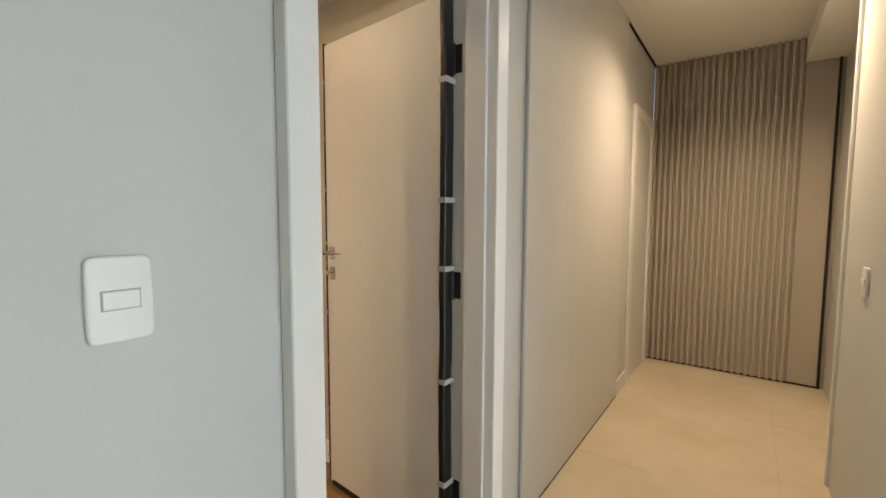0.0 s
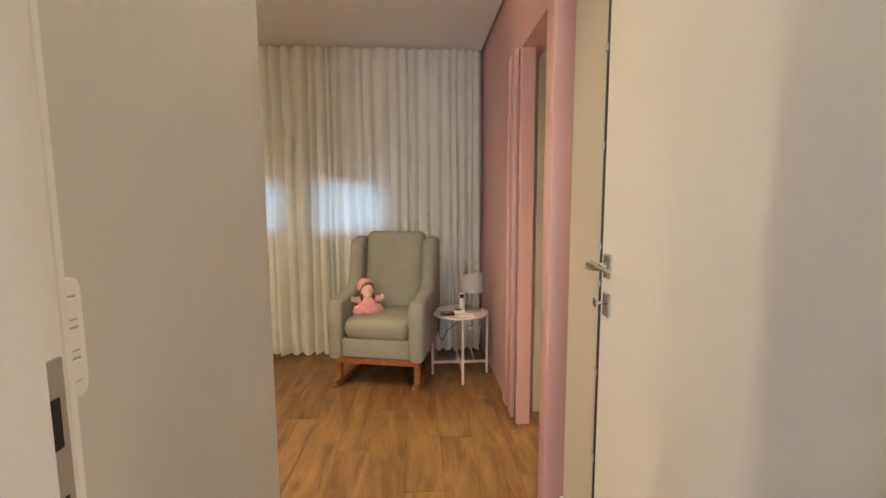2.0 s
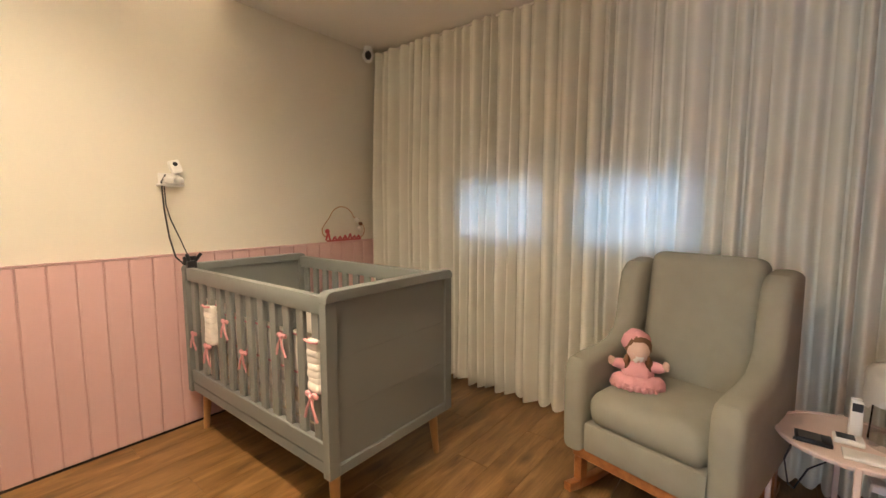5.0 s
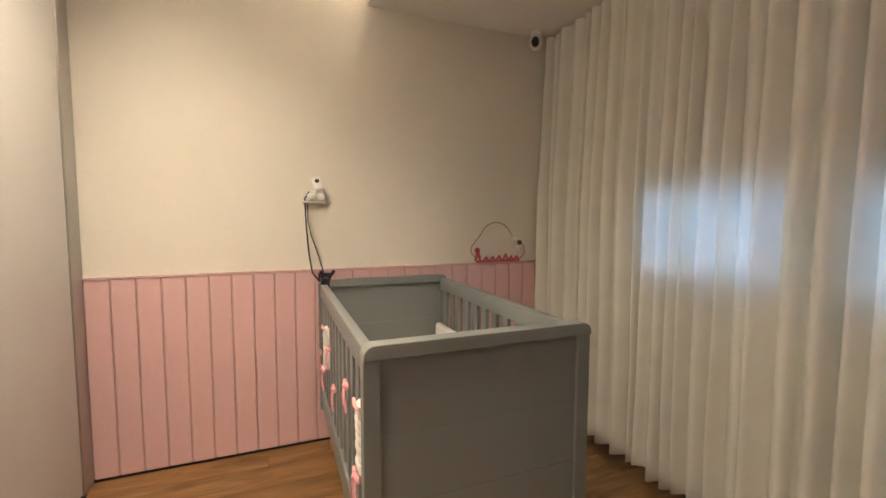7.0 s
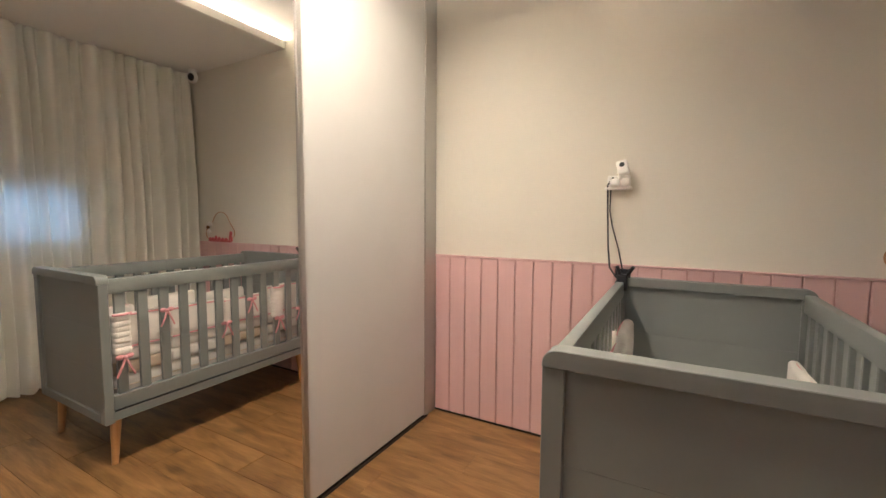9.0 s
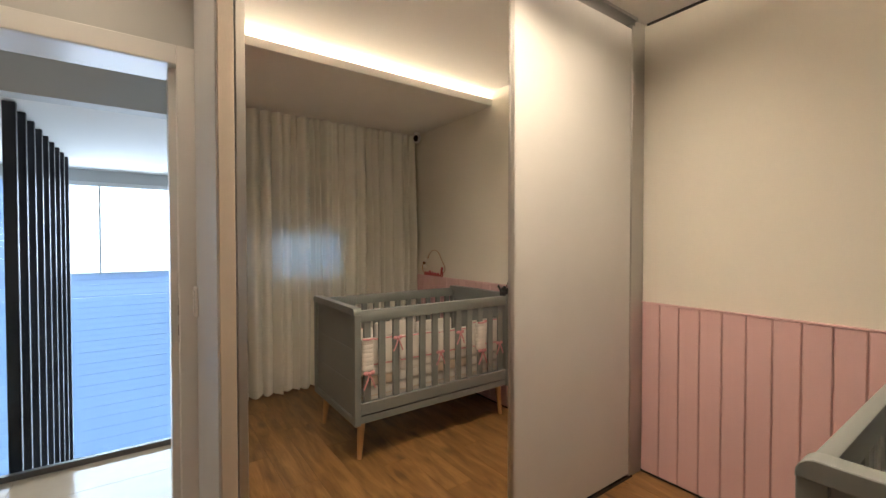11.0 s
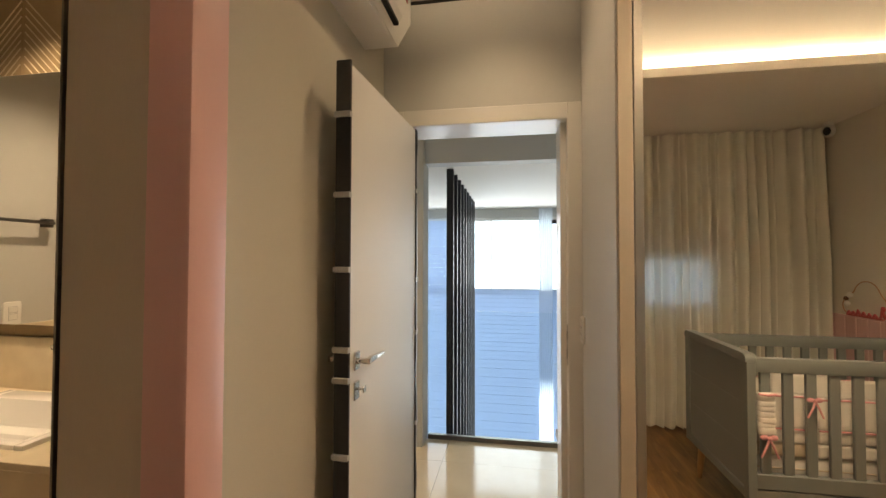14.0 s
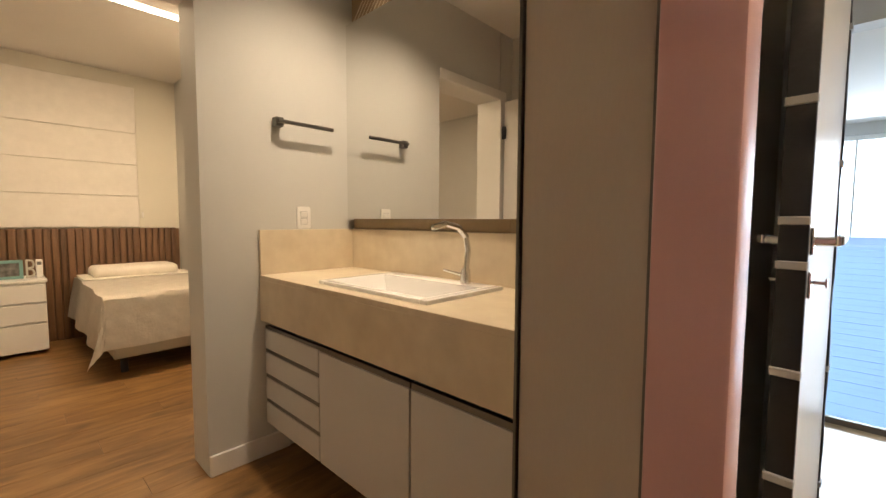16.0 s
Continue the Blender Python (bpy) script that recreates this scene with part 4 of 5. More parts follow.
blob((0.035, 0, 0.155), 0.036, (0.7, 1, 1), 3)
for k in range(15):
    a = radians(-105 + k * 15)
    blob((0.085 * math.cos(a), 0.115 * math.sin(a), 0.016 + 0.006 * (k % 2)), 0.024, (1.0, 0.8, 0.75), 0)
bmesh.ops.subdivide_edges(bm, edges=[e for e in bm.edges if e.calc_length() > 0.02], cuts=1)
for v in bm.verts:
    v.co += noise.noise_vector(v.co * 55) * 0.007
    v.co.y *= 0.86
doll = solid("doll", bm, mats, "pink cloth doll with a bonnet sitting on the armchair", "doll")
doll.matrix_world = pose(-3.47, 0.215, 0.497, 0, -8, 14)

# ---- side table ----
TX, TY, TR = -3.50, 0.905, 0.205
tb = thing("side_table", (TX, TY, 0), "small round pale pink metal side table", "side table")
TABLE = mat("pale_pink_metal", (0.74, 0.60, 0.55), 0.4, 0, 0.04, 4, 0.02, 90)
bm = B()
cyl(bm, (TX, TY, 0.474), (TX, TY, 0.486), TR, TR, 40)
part("tabletop", bm, TABLE, tb)
bm = B()
ring = [(TX + TR * math.cos(2 * math.pi * k / 36), TY + TR * math.sin(2 * math.pi * k / 36), 0.486) for k in range(37)]
tube(bm, ring, 0.007, 6)
part("rim", bm, TABLE, tb)
for a in (0, 90, 180, 270):
    c, s = math.cos(radians(a)), math.sin(radians(a))
    lx, ly = TX + (TR + 0.004) * c, TY + (TR + 0.004) * s
    part("leg", box(B(), lx - 0.009, lx + 0.009, ly - 0.009, ly + 0.009, 0.0, 0.494, 0.002), TABLE, tb)
part("cross_bar", box(B(), TX - TR, TX + TR, TY - 0.006, TY + 0.006, 0.085, 0.103, 0.001), TABLE, tb)
part("cross_bar", box(B(), TX - 0.006, TX + 0.006, TY - TR, TY + TR, 0.085, 0.103, 0.001), TABLE, tb)
KX, KY = TX - 0.02, TY + 0.105
ke = thing("bottle_warmer", (KX, KY, 0.486), "glass jug with a white lid on the side table", "jug")
bm = B()
cyl(bm, (KX, KY, 0.487), (KX, KY, 0.509), 0.062, 0.062, 24)
part("base", bm, CHROME, ke)
bm = B()
cyl(bm, (KX, KY, 0.51), (KX, KY, 0.634), 0.060, 0.055, 24)
part("glass_body", bm, JUG_GLASS, ke)
bm = B()
cyl(bm, (KX, KY, 0.634), (KX, KY, 0.734), 0.062, 0.066, 24)
cyl(bm, (KX, KY, 0.734), (KX, KY, 0.769), 0.066, 0.045, 24)
part("lid", bm, PLASTIC, ke)
clo = thing("white_cloth", (KX, KY, 0.769), "white terry cloth draped over the jug", "cloth")
bm = B()
n = 20
g = [[None] * (n + 1) for _ in range(n + 1)]
for i in range(n + 1):
    for j in range(n + 1):
        u, v = (i / n - 0.5) * 0.28, (j / n - 0.56) * 0.36
        d = max(0.0, math.hypot(u, v) - 0.05)
        k = min(1.0, 0.080 / max(1e-6, math.hypot(u, v))) if math.hypot(u, v) > 0.080 else 1
        g[i][j] = bm.verts.new((KX + u * k, KY + v * k, 0.782 - min(d, 0.14) * 1.05 + 0.010 * math.sin(38 * u + 26 * v) + 0.012 * noise.noise(Vector((u * 28, v * 28, 3)))))
for i in range(n):
    for j in range(n):
        bm.faces.new((g[i][j], g[i + 1][j], g[i + 1][j + 1], g[i][j + 1]))
bmesh.ops.solidify(bm, geom=bm.faces[:], thickness=0.006)
part("cloth", bm, LINEN, clo)
for nm, x, y, w, d, h, mm, lb in (("mobile_phone", TX + 0.08, TY - 0.10, 0.075, 0.10, 0.016, BLACK_PAINT, "black handheld device lying on the table"), ("monitor_remote", TX + 0.02, TY - 0.005, 0.055, 0.08, 0.02, PLASTIC, "white remote with dark screen"), ("notepad", TX + 0.125, TY + 0.03, 0.07, 0.12, 0.012, PLASTIC, "white flat box on the table")):
    t = thing(nm, (x, y, 0.486), lb, nm.replace("_", " "))
    part("body", box(B(), x - w / 2, x + w / 2, y - d / 2, y + d / 2, 0.487, 0.487 + h, 0.004, 2), mm, t)
    if nm != "notepad":
        part("screen", box(B(), x - w * 0.38, x + w * 0.38, y - d * 0.4, y + d * 0.2, 0.487 + h, 0.4885 + h), STEEL if nm == "mobile_phone" else BLACK_PAINT, t)
t = thing("small_bottle", (TX - 0.05, TY + 0.02, 0.486), "white bottle with a dark label", "bottle")
bm = B()
box(bm, TX - 0.068, TX - 0.032, TY + 0.0, TY + 0.036, 0.487, 0.624, 0.006, 2)
part("body", bm, PLASTIC, t)
part("label", box(B(), TX - 0.0315, TX - 0.0305, TY + 0.004, TY + 0.032, 0.584, 0.614), BLACK_PAINT, t)
cb2 = thing("charging_cable", (TX, TY, 0.2), "thin charging cables hanging under the table", "cable")
bm = B()
tube(bm, [(TX + 0.10, TY - 0.15, 0.494), (TX + 0.14, TY - 0.175, 0.42), (TX + 0.13, TY - 0.16, 0.33), (TX + 0.08, TY - 0.14, 0.29), (TX, TY - 0.1, 0.34), (TX - 0.1, TY, 0.38)], 0.003, 6)
part("cord", bm, BLACK_PAINT, cb2)
bm = B()
tube(bm, [(TX + 0.05, TY + 0.17, 0.464), (TX + 0.1, TY + 0.13, 0.34), (TX + 0.02, TY + 0.08, 0.36), (TX - 0.02, TY + 0.16, 0.30), (TX - 0.1, TY + 0.1, 0.16), (TX - 0.2, TY + 0.14, 0.006)], 0.003, 6)
part("cord", bm, PLASTIC, cb2)
part("adapter", box(B(), TX + 0.02, TX + 0.08, TY + 0.05, TY + 0.09, 0.36, 0.39, 0.005), PLASTIC, cb2)

# ---- bathroom vanity ----
VX, VY0, VY1 = -1.735, 1.565, 3.05
va = thing("vanity_cabinet", (-1.45, 2.3, 0.17), "wall-hung white vanity cabinet with drawers and two doors", "cabinet")
part("body", box(B(), -1.70, -1.185, VY0, VY1 - 0.01, 0.17, 0.665), LAMINATE, va)
dz = (0.172, 0.298, 0.424, 0.550, 0.668)
for z0, z1 in zip(dz, dz[1:]):
    d = part("drawer", box(B(), -1.722, -1.702, 2.535, 3.035, z0 + 0.002, z1 - 0.018, 0.002), LAMINATE, va)
    part("grip_profile", box(B(), -1.718, -1.701, 2.535, 3.035, z1 - 0.017, z1 - 0.002), STEEL, d)
for y0, y1 in ((1.978, 2.528), (1.57, 1.970)):
    d = part("door", box(B(), -1.722, -1.702, y0, y1, 0.172, 0.646, 0.002), LAMINATE, va)
    part("grip_profile", box(B(), -1.718, -1.701, y0, y1, 0.648, 0.668), STEEL, d)
ct = thing("countertop", (-1.45, 2.3, 0.69), "cream stone countertop with a deep apron and splashback", "countertop")
bm = B()
box(bm, VX, VX + 0.02, VY0, VY1, 0.69, 0.893, 0.001)
BX0, BX1, BY0, BY1 = -1.675, -1.255, 1.945, 2.60
box(bm, VX, -1.185, VY0, BY0 + 0.02, 0.893, 0.915, 0.0015)
box(bm, VX, -1.185, BY1 - 0.02, VY1, 0.893, 0.915, 0.0015)
box(bm, VX, BX0 + 0.02, BY0 + 0.02, BY1 - 0.02, 0.893, 0.915, 0.0015)
box(bm, BX1 - 0.02, -1.185, BY0 + 0.02, BY1 - 0.02, 0.893, 0.915, 0.0015)
part("top", bm, STONE, ct)
bm = B()
box(bm, VX, -1.20, VY1 - 0.018, VY1 - 0.001, 0.916, 1.135, 0.0015)
box(bm, -1.205, -1.187, VY0, VY1 - 0.019, 0.916, 1.135, 0.0015)
part("splashback", bm, STONE, ct)
ba = thing("basin", (-1.46, 2.27, 0.915), "white rectangular ceramic basin set in the top", "basin")
bm = B()
for x0, x1, y0, y1 in ((BX0, BX1, BY0, BY0 + 0.035), (BX0, BX1, BY1 - 0.035, BY1), (BX0, BX0 + 0.03, BY0 + 0.035, BY1 - 0.035), (BX1 - 0.09, BX1, BY0 + 0.035, BY1 - 0.035)):
    box(bm, x0, x1, y0, y1, 0.905, 0.930, 0.005, 2)
part("rim", bm, CERAMIC, ba)
bm = B()
a = [bm.verts.new(p) for p in ((BX0 + 0.028, BY0 + 0.033, 0.925), (BX1 - 0.088, BY0 + 0.033, 0.925), (BX1 - 0.088, BY1 - 0.033, 0.925), (BX0 + 0.028, BY1 - 0.033, 0.925))]
b = [bm.verts.new(p) for p in ((BX0 + 0.07, BY0 + 0.09, 0.80), (BX1 - 0.12, BY0 + 0.09, 0.80), (BX1 - 0.12, BY1 - 0.09, 0.80), (BX0 + 0.07, BY1 - 0.09, 0.80))]
for i in range(4):
    bm.faces.new((a[i], a[(i + 1) % 4], b[(i + 1) % 4], b[i]))
bm.faces.new(b)
bmesh.ops.bevel(bm, geom=[e for e in bm.edges if all(v in b for v in e.verts)], offset=0.03, segments=3, affect="EDGES")
bmesh.ops.solidify(bm, geom=bm.faces[:], thickness=-0.008)
part("bowl", bm, CERAMIC, ba)
part("drain", cyl(B(), (-1.47, 2.27, 0.798), (-1.47, 2.27, 0.806), 0.025), CHROME, ba)
fa = thing("faucet", (-1.29, 2.30, 0.93), "chrome curved basin mixer tap", "tap")
bm = B()
cyl(bm, (-1.30, 2.10, 0.929), (-1.30, 2.10, 0.99), 0.022, 0.019, 18)
tube(bm, [(-1.30, 2.10, 0.98), (-1.285, 2.10, 1.06), (-1.295, 2.105, 1.12), (-1.33, 2.115, 1.158), (-1.39, 2.13, 1.172), (-1.44, 2.145, 1.158)], 0.013, 10)
part("spout", bm, CHROME, fa)
bm = B()
cyl(bm, (-1.31, 2.12, 0.965), (-1.36, 2.17, 0.985), 0.007, 0.005)
part("lever", bm, CHROME, fa)
vm = thing("wall_mirror", (-1.2, 2.4, 1.19), "large frameless mirror over the basin", "mirror")
part("mirror_glass", box(B(), -1.226, -1.218, 1.58, 3.046, 1.192, 2.262), MIRROR, vm)
part("backing", box(B(), -1.217, -1.181, 1.60, 3.03, 1.21, 2.25), STEEL, vm)
carv = tagged(new("trim_carved_tiles"), "bronze tiles carved with diagonal lines", "tiles", kind="structure")
carv.location = (-1.18, 2.3, 1.1)
rnd = random.Random(5)
ti = 0
for y in (1.60, 1.965, 2.33, 2.695):
    for z in (1.14, 2.27):
        t = part("tile", box(B(), -1.1815, -1.178, y + 0.002, y + 0.362, z, z + (0.05 if z < 2 else 0.40), 0.001), BROWN_TILE, carv)
        if z > 2 or ti % 2:
            bm = B()
            for q in range(9):
                o = q * 0.036
                if z > 2:
                    tube(bm, [(-1.183, y + 0.01 + o, z + 0.01), (-1.183, y + 0.35, z + 0.35 - o)] if ti % 4 < 2 else [(-1.183, y + 0.35 - o, z + 0.01), (-1.183, y + 0.01, z + 0.35 - o)], 0.003, 4)
                elif q < 5:
                    tube(bm, [(-1.183, y + 0.05 + o, z + 0.004), (-1.183, y + 0.09 + o, z + 0.046)], 0.004, 4)
            part("relief_lines", bm, STONE, t)
        ti += 1
tw = thing("towel_bar", (-1.55, 3.02, 1.66), "dark metal towel bar on the grey wall", "towel bar")
part("mount", box(B(), -1.655, -1.615, 3.005, 3.049, 1.64, 1.685, 0.003), STEEL, tw)
part("bar", box(B(), -1.65, -1.345, 2.988, 3.003, 1.655, 1.672, 0.002), STEEL, tw)
bl = thing("downlight", (-1.55, 2.45, 2.70), "small recessed bathroom downlight", "ceiling lamp")
part("frame", cyl(B(), (-1.55, 2.45, 2.692), (-1.55, 2.45, 2.6995), 0.055, 0.055, 20), WHITE, bl)
part("diffuser", cyl(B(), (-1.55, 2.45, 2.689), (-1.55, 2.45, 2.6915), 0.04, 0.04, 20), LED, bl)

# ---- second bedroom ----
hb = thing("headboard", (-2.4, 6.47, 0), "walnut slatted headboard along the wall", "headboard")
sm = mesh_of("slat", box(B(), -0.027, 0.027, -0.03, 0.0, 0, 1.09, 0.007, 2), SLAT_WOOD)
part("backing", box(B(), -4.2, -1.19, 6.485, 6.499, 0, 1.08), SLAT_WOOD, hb)
x = -4.15
while x < -1.22:
    ob = new("slat", sm)
    ob.parent = hb
    ob.matrix_parent_inverse = Matrix.Translation(-hb.location)
    ob.location = (x, 6.484 + rnd.choice((0, 0.006, -0.006)), 0)
    ob.scale = (rnd.uniform(0.7, 1.05), 1, 1)
    x += 0.058
rb = thing("roman_blind", (-2.4, 6.46, 1.4), "cream roman blind let down over the window", "blind")
for z0, z1 in ((1.10, 1.42), (1.425, 1.75), (1.755, 2.08), (2.085, 2.56)):
    part("fold", box(B(), -4.0, -1.56, 6.462, 6.474, z0, z1, 0.004), LINEN, rb)
part("cord_weight", box(B(), -1.535, -1.520, 6.465, 6.48, 1.20, 1.26, 0.003), PLASTIC, rb)
bed = thing("bed", (-1.6, 5.6, 0), "single bed with a cream quilted cover", "bed")
BX, BYF = -2.10, 4.86
part("base", box(B(), BX + 0.05, -1.10, BYF + 0.06, 6.42, 0.12, 0.34, 0.01), GREIGE, bed)
part("mattress", box(B(), BX + 0.03, -1.10, BYF + 0.03, 6.42, 0.34, 0.60, 0.03, 3), LINEN, bed)
for lx in (BX + 0.12, -1.25):
    for ly in (BYF + 0.12, 6.3):
        part("foot", cyl(B(), (lx, ly, 0), (lx, ly, 0.122), 0.025), BLACK_PAINT, bed)
qu = thing("bedspread", (-1.6, 5.6, 0.6), "cream quilted bedspread hanging in loose corners", "bedspread")
bm = B()
nx, ny = 44, 64
xs = [BX - 0.42 + (1.42) * i / nx for i in range(nx + 1)]
ys = [BYF - 0.42 + (1.95) * j / ny for j in range(ny + 1)]
gg = []
for i, x in enumerate(xs):
    row = []
    for j, y in enumerate(ys):
        ox, oy = max(0, BX - x), max(0, BYF - y)
        px, py = max(x, BX), max(y, BYF)
        d = math.hypot(ox, oy)
        flare = 0.12 + 0.25 * min(ox, oy)
        if d > 0:
            px -= ox * flare + (0.02 + 0.05 * min(ox, 0.3)) * (1 + math.sin(9 * y)) * 0.5 * (ox > 0)
            py -= oy * flare + (0.02 + 0.05 * min(oy, 0.3)) * (1 + math.sin(9 * x)) * 0.5 * (oy > 0)
        z = 0.612 - max(ox, oy) * 0.90 - 0.25 * min(ox, oy)
        quilt = 0.007 * abs(math.sin(21 * x + 3 * math.sin(11 * y))) * abs(math.sin(21 * y + 2 * math.sin(13 * x)))
        row.append(bm.verts.new((px, py - quilt * (oy > 0), max(z, 0.02) + quilt)))
    gg.append(row)
for i in range(nx):
    for j in range(ny):
        bm.faces.new((gg[i][j], gg[i + 1][j], gg[i + 1][j + 1], gg[i][j + 1]))
bmesh.ops.solidify(bm, geom=bm.faces[:], thickness=0.008)
part("quilt", bm, QUILT, qu)
pi = thing("pillow", (-1.7, 6.2, 0.62), "cream pillow with a ruffled edge", "pillow")
part("cushion", soft(B(), -2.02, -1.32, 6.02, 6.40, 0.615, 0.725, 4, 0.008, 5), QUILT, pi)
part("flange", box(B(), -2.10, -1.25, 5.95, 6.44, 0.618, 0.632, 0.005), QUILT, pi)
nsd = thing("nightstand", (-2.6, 6.2, 0), "cream lacquered nightstand with three drawers", "nightstand")
part("body", box(B(), -2.95, -2.34, 6.03, 6.45, 0.03, 0.63, 0.003), WHITE, nsd)
part("top", box(B(), -2.96, -2.33, 6.005, 6.45, 0.632, 0.655, 0.003), WHITE, nsd)
for z0, z1 in ((0.04, 0.27), (0.285, 0.445), (0.46, 0.615)):
    part("drawer", box(B(), -2.945, -2.345, 6.008, 6.028, z0, z1, 0.003), WHITE, nsd)
pf = thing("photo_frame", (-2.55, 6.2, 0.655), "teal photo frame with a blurred dark picture", "photo frame")
bm = B()
for x0, x1, z0, z1 in ((-2.64, -2.615, 0.656, 0.82), (-2.495, -2.47, 0.656, 0.82), (-2.615, -2.495, 0.795, 0.82), (-2.615, -2.495, 0.656, 0.68)):
    box(bm, x0, x1, 6.19, 6.21, z0, z1, 0.002)
part("frame", bm, mat("teal_paint", (0.20, 0.38, 0.36), 0.5), pf)
part("picture", box(B(), -2.615, -2.495, 6.197, 6.205, 0.68, 0.795), mat("grey_print", (0.25, 0.24, 0.23), 0.4, 0, 0.8, 25), pf)
le = thing("letter_ornament", (-2.43, 6.2, 0.655), "grey ornament shaped like the letter B", "ornament")
bm = B()
box(bm, -2.455, -2.44, 6.19, 6.21, 0.656, 0.82, 0.002)
for zc in (0.70, 0.78):
    tube(bm, [(-2.445, 6.2, zc + 0.035), (-2.41, 6.2, zc + 0.03), (-2.40, 6.2, zc), (-2.41, 6.2, zc - 0.03), (-2.445, 6.2, zc - 0.035)], 0.008, 6)
part("letter", bm, GREIGE, le)
rc = thing("air_remote", (-2.37, 6.2, 0.655), "white remote control standing in a holder", "remote")
part("body", box(B(), -2.39, -2.345, 6.18, 6.205, 0.656, 0.82, 0.004), PLASTIC, rc)
part("screen", box(B(), -2.382, -2.353, 6.1785, 6.1795, 0.77, 0.80), STEEL, rc)
ls = thing("linear_light", (-1.9, 4.7, 2.69), "long recessed ceiling light strip", "ceiling lamp")
part("diffuser", box(B(), -2.7, -1.3, 4.66, 4.74, 2.692, 2.698), LED, ls)

# ---- hall ----
ribs = tagged(new("trim_ribbed_panel"), "taupe ribbed wall panel at the end of the hall", "wall panel", kind="structure")
ribs.location = (0, 4.05, 0)
part("backing", box(B(), -0.565, 0.47, 4.048, 4.06, 0.012, HC), TAUPE, ribs)
rm = mesh_of("rib", box(B(), -0.012, 0.012, -0.036, 0.0, 0.012, HC, 0.004), TAUPE)
for i in range(22):
    ob = new("rib", rm)
    ob.parent = ribs
    ob.matrix_parent_inverse = Matrix.Translation(-ribs.location)
    ob.location = (-0.542 + i * 0.047, 4.048, 0)
# near-black strip at the foot of the ribs
part("dark_base_strip", box(B(), -0.565, 0.66, 4.04, 4.058, 0.0, 0.012), DARK, ribs)
setting("trim_end_panel", box(B(), 0.475, 0.66, 4.045, 4.06, 0.012, HC, 0.003), TAUPE, "plain taupe panel beside the ribs", "wall panel")
setting("trim_end_gap", box(B(), 0.662, 0.675, 4.03, 4.058, 0.0, 2.5), DARK, "dark joint beside the panel", "trim")
# gap shade put into a dark strip along the top of the hall wall
setting("trim_hall_gap_shade", box(B(), -0.566, -0.555, 1.40, 4.05, HC - 0.014, HC - 0.002), DARK, "dark strip coloured as the shade in the hall ceiling gap", "trim")
d3 = tagged(new("door_3"), "white framed door in the hall recess", "door", kind="structure")
d3.location = (0.70, 3.2, 0)
bm = B()
box(bm, 0.678, 0.70, 2.60, 2.68, 0, 2.18, 0.003)
box(bm, 0.678, 0.70, 3.42, 3.50, 0, 2.18, 0.003)
box(bm, 0.678, 0.70, 2.68, 3.42, 2.10, 2.18, 0.003)
part("door_frame", bm, WHITE, d3)
part("leaf", box(B(), 0.688, 0.70, 2.68, 3.42, 0.005, 2.10), PANEL, d3)

# black slat screen and glass guard at the edge of the void
scr = thing("slat_screen", (1.9, 1.08, -2.7), "tall screen of black vertical slats", "screen")
fm = mesh_of("slat", box(B(), -0.02, 0.02, -0.03, 0.03, -2.66, 2.245, 0.003), BLACK_PAINT)
for i in range(9):
    ob = new("slat", fm)
    ob.parent = scr
    ob.matrix_parent_inverse = Matrix.Translation(-scr.location)
    ob.location = (0.84 + i * 0.25, 1.075, 0)
part("base_rail", box(B(), 0.80, 3.0, 1.03, 1.13, -2.70, -2.661, 0.003), BLACK_PAINT, scr)
gu = thing("glass_guard", (0.73, 0.3, 0), "frameless glass guard at the floor edge", "glass guard")
p = part("pane", box(B(), 0.735, 0.747, -1.38, 1.24, 0.0, 1.05, 0.002), GUARD, gu)
p.visible_shadow = False
part("base_channel", box(B(), 0.722, 0.758, -1.38, 1.24, -0.05, 0.035, 0.002), STEEL, gu)
w2 = tagged(new("window_2"), "tall bright window with white horizontal blinds", "window", kind="structure")
w2.location = (3.8, 0.6, 0)
bm = B()
for y0, y1, z0, z1 in ((-0.15, -0.10, -2.2, 2.12), (2.0, 2.05, -2.2, 2.12), (-0.10, 2.0, 2.07, 2.12), (-0.10, 2.0, -2.2, -2.15), (-0.10, 2.0, 0.98, 1.03), (0.87, 0.89, 1.03, 2.07)):
    box(bm, 3.78, 3.84, y0, y1, z0, z1, 0.003)
part("window_frame", bm, WHITE, w2)
for z0, z1 in ((-2.15, 0.98), (1.03, 2.07)):
    p = part("pane", box(B(), 3.808, 3.814, -0.10, 2.0, z0, z1), GLASS, w2)
    p.visible_shadow = False
vb = thing("venetian_blind", (3.70, 0.65, 1.0), "white horizontal blind covering the lower window", "blind")
bmr = mesh_of("slat", box(B(), 3.69, 3.705, -0.12, 2.03, 0.0, 0.0652, 0.0015), BLIND)
for i in range(42):
    ob = new("slat", bmr)
    ob.parent = vb
    ob.matrix_parent_inverse = Matrix.Translation(-vb.location)
    ob.location = (0.004 * (i % 2), 0, 0.955 - i * 0.066)
vb2 = thing("venetian_blind", (3.70, 1.58, 1.55), "white horizontal blind over the upper window bay", "blind")
bmu = mesh_of("slat", box(B(), 3.69, 3.705, 1.14, 2.03, 0.0, 0.0652, 0.0015), BLIND)
for i in range(16):
    ob = new("slat", bmu)
    ob.parent = vb2
    ob.matrix_parent_inverse = Matrix.Translation(-vb2.location)
    ob.location = (0.004 * (i % 2), 0, 1.021 + i * 0.066)
vc = thing("sheer_curtain", (3.6, -0.15, 0), "white sheer curtain beside the window", "curtain")
bm = B()
gs = []
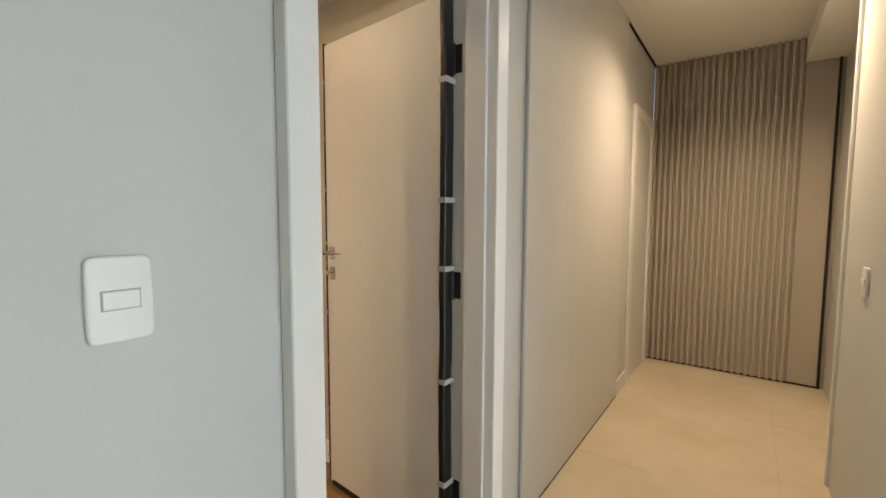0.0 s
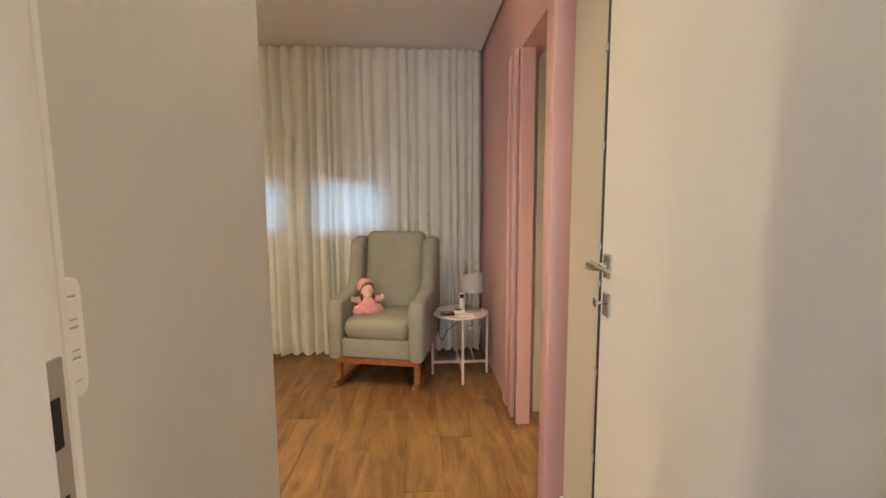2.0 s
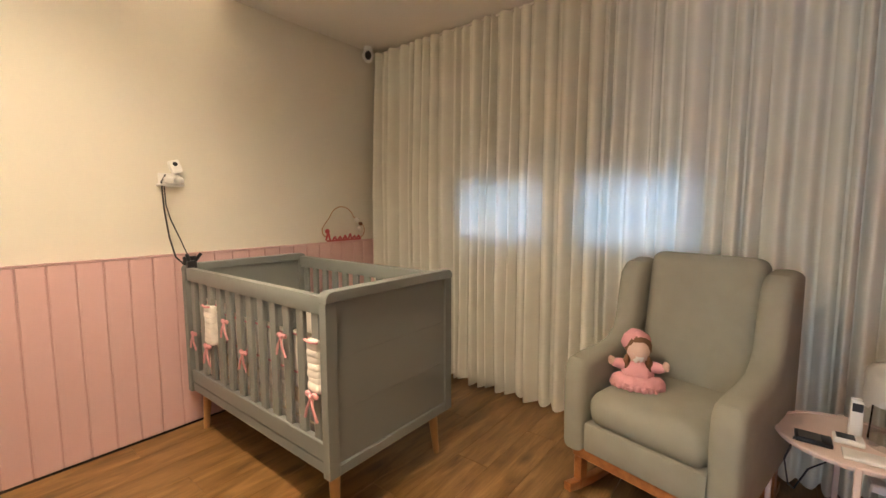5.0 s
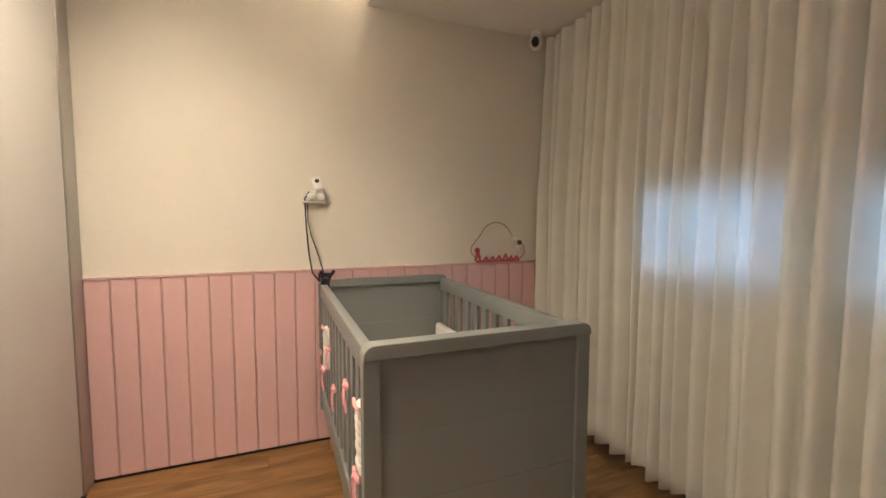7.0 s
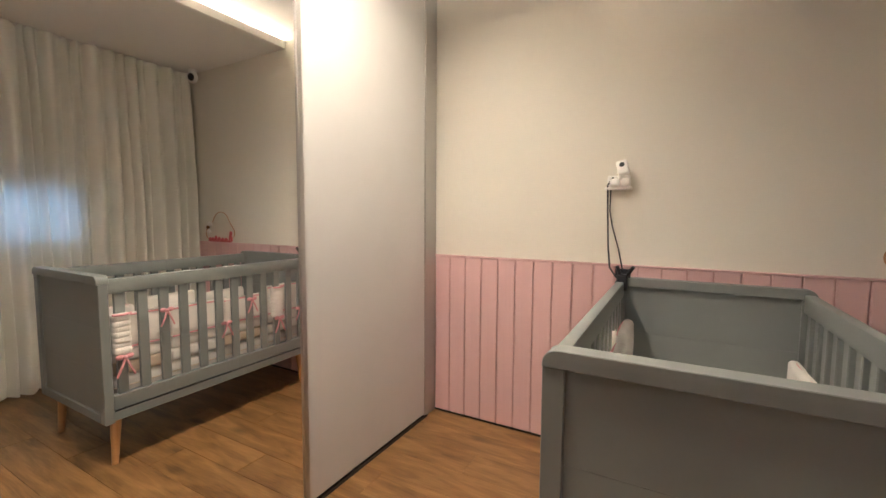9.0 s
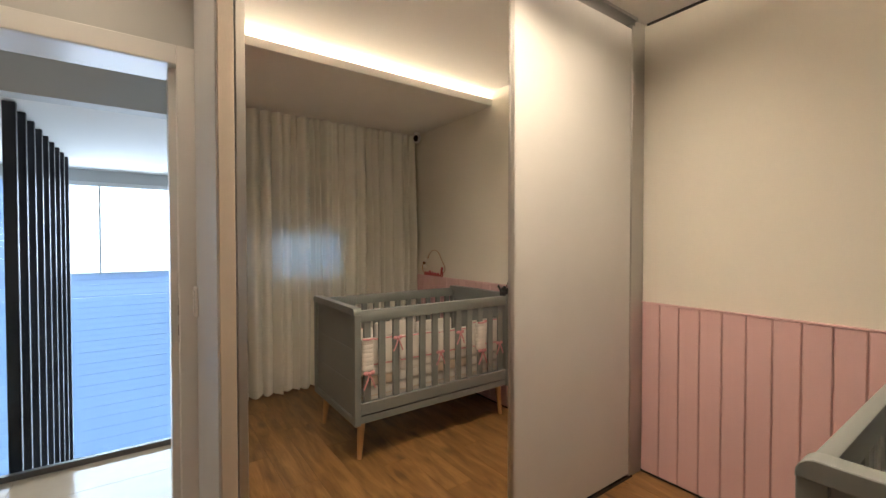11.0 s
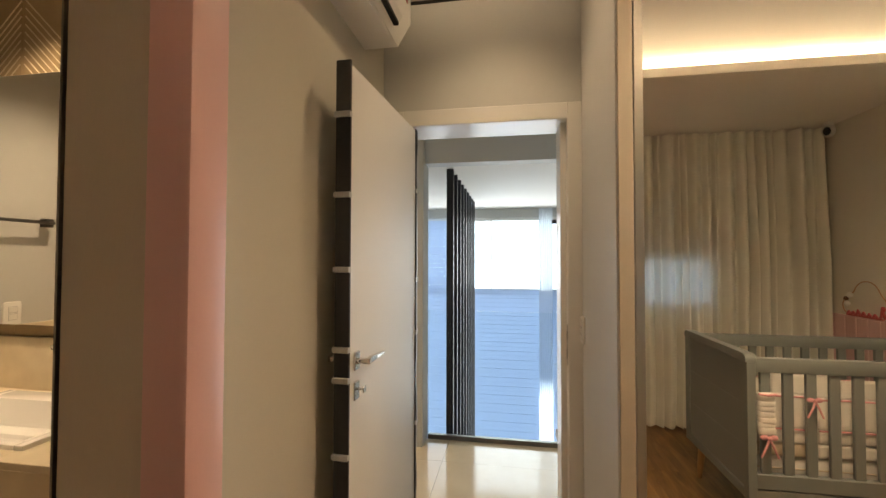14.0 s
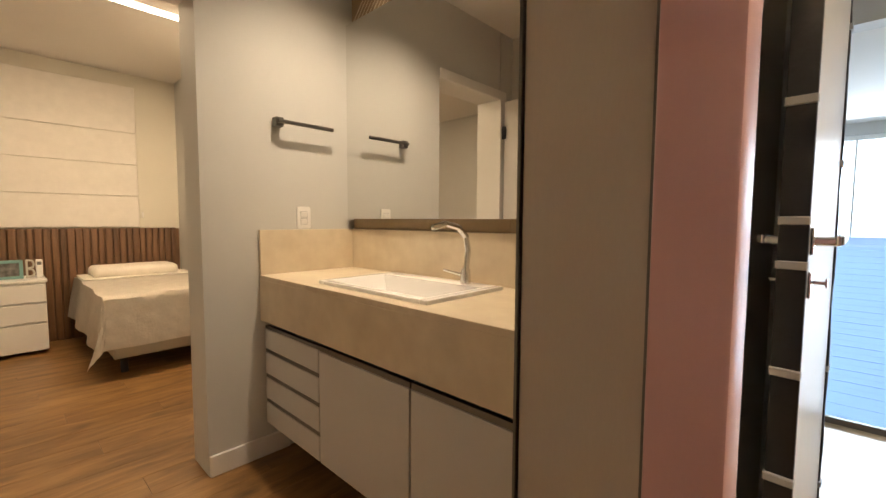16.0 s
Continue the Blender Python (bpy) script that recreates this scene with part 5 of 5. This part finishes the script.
for i in range(49):
    yy = 0.17 - 0.2 * i / 48
    xx = 3.64 + 0.004 * math.sin(i * 0.9)
    gs.append((bm.verts.new((xx, yy, -2.6)), bm.verts.new((xx, yy, 2.24))))
for (a0, a1), (b0, b1) in zip(gs, gs[1:]):
    bm.faces.new((a0, b0, b1, a1))
part("cloth", bm, SHEER, vc)
gc = thing("glass_cabinet", (3.6, -0.75, -2.7), "tall black framed glazed cabinet with shelves", "cabinet")
bm = B()
box(bm, 3.60, 3.66, -0.37, -0.30, -2.7, 2.0, 0.003)
box(bm, 3.60, 3.66, -1.20, -0.02, 2.0, 2.06, 0.003)
part("frame", bm, BLACK_PAINT, gc)
p = part("pane", box(B(), 3.625, 3.632, -1.20, -0.04, -2.6, 2.0), GLASS, gc)
for z in (-1.2, -0.45, 0.3, 0.95):
    part("shelf", box(B(), 3.66, 3.745, -1.20, -0.16, z, z + 0.02, 0.002), STEEL, gc)
sofa = thing("bench", (3.3, -0.7, -2.7), "brown wooden bench with a blue bag on it", "bench")
part("seat", box(B(), 3.05, 3.55, -1.2, -0.05, -1.05, -0.95, 0.01), SLAT_WOOD, sofa)
part("front", box(B(), 3.08, 3.52, -1.18, -0.07, -2.7, -1.06, 0.01), WHITE, sofa)
bag = thing("blue_bag", (3.25, -0.42, -0.95), "crumpled blue plastic bag", "bag")
part("bag", soft(B(), 3.12, 3.40, -0.30, -0.08, -0.948, -0.75, 6, 0.03, 4), mat("blue_plastic", (0.10, 0.25, 0.50), 0.3, 0, 0.5, 30), bag)
for y in (-0.38, -0.5):
    t = thing("bottle", (3.25, y, -0.95), "dark brown glass bottle on the bench", "bottle", "bottles on the bench")
    part("body", cyl(B(), (3.25, y, -0.949), (3.25, y, -0.72), 0.035), HAIR, t)
    part("neck", cyl(B(), (3.25, y, -0.719), (3.25, y, -0.62), 0.014), HAIR, t)

# ---- floors, piece by piece ----
fl = tagged(new("floor"), "oak look plank floor with warm brown grain", "floor", kind="structure")
fl.location = (-2.6, 0, 0)
part("subfloor", box(B(), -4.6, -0.745, -2.06, 6.5, -0.10, -0.006), DARK, fl)
PW, PL = 0.184, 1.22
pm = mesh_of("plank", box(B(), 0, PL - 0.0012, 0, PW - 0.0012, -0.006, 0, 0.0008), WOOD)
row = 0
y = -2.06
while y < 6.5:
    x = -4.6 - (row * 0.437) % PL
    while x < -0.745:
        x1 = min(x + PL, -0.66 if 0.25 < y < 1.1 else -0.745)
        x0 = max(x, -4.6)
        ob = None
        if x1 - x0 > 0.03:
            if x1 - x0 > PL - 0.01:
                ob = new("plank", pm)
                ob.location = (x0, y, 0)
            else:
                ob = new("plank", mesh_of("plank", box(B(), 0, x1 - x0 - 0.0012, 0, PW - 0.0012, -0.006, 0, 0.0008), WOOD))
                ob.location = (x0, y, 0)
            ob.parent = fl
            ob.matrix_parent_inverse = Matrix.Translation(-fl.location)
        x += PL
    y += PW
    row += 1
fh = tagged(new("floor_hall"), "polished cream porcelain floor tiles", "floor", kind="structure")
fh.location = (0.1, 1, 0)
part("subfloor", box(B(), -0.66, 0.75, -2.0, 4.06, -0.10, -0.008), STONE, fh)
for i in range(6):
    for j in range(2):
        y0, y1 = -2.0 + i * 1.02, min(-2.0 + (i + 1) * 1.02, 4.06)
        x0, x1 = (-0.66, 0.36) if j == 0 else (0.36, 0.72)
        part("tile", box(B(), x0 + 0.0008, x1 - 0.0008, y0 + 0.0008, y1 - 0.0008, -0.008, 0, 0.0006), MARBLE, fh)
setting("trim_threshold", box(B(), -0.672, -0.655, DY0, DY1, 0.0, 0.003), STONE, "stone threshold strip", "threshold")
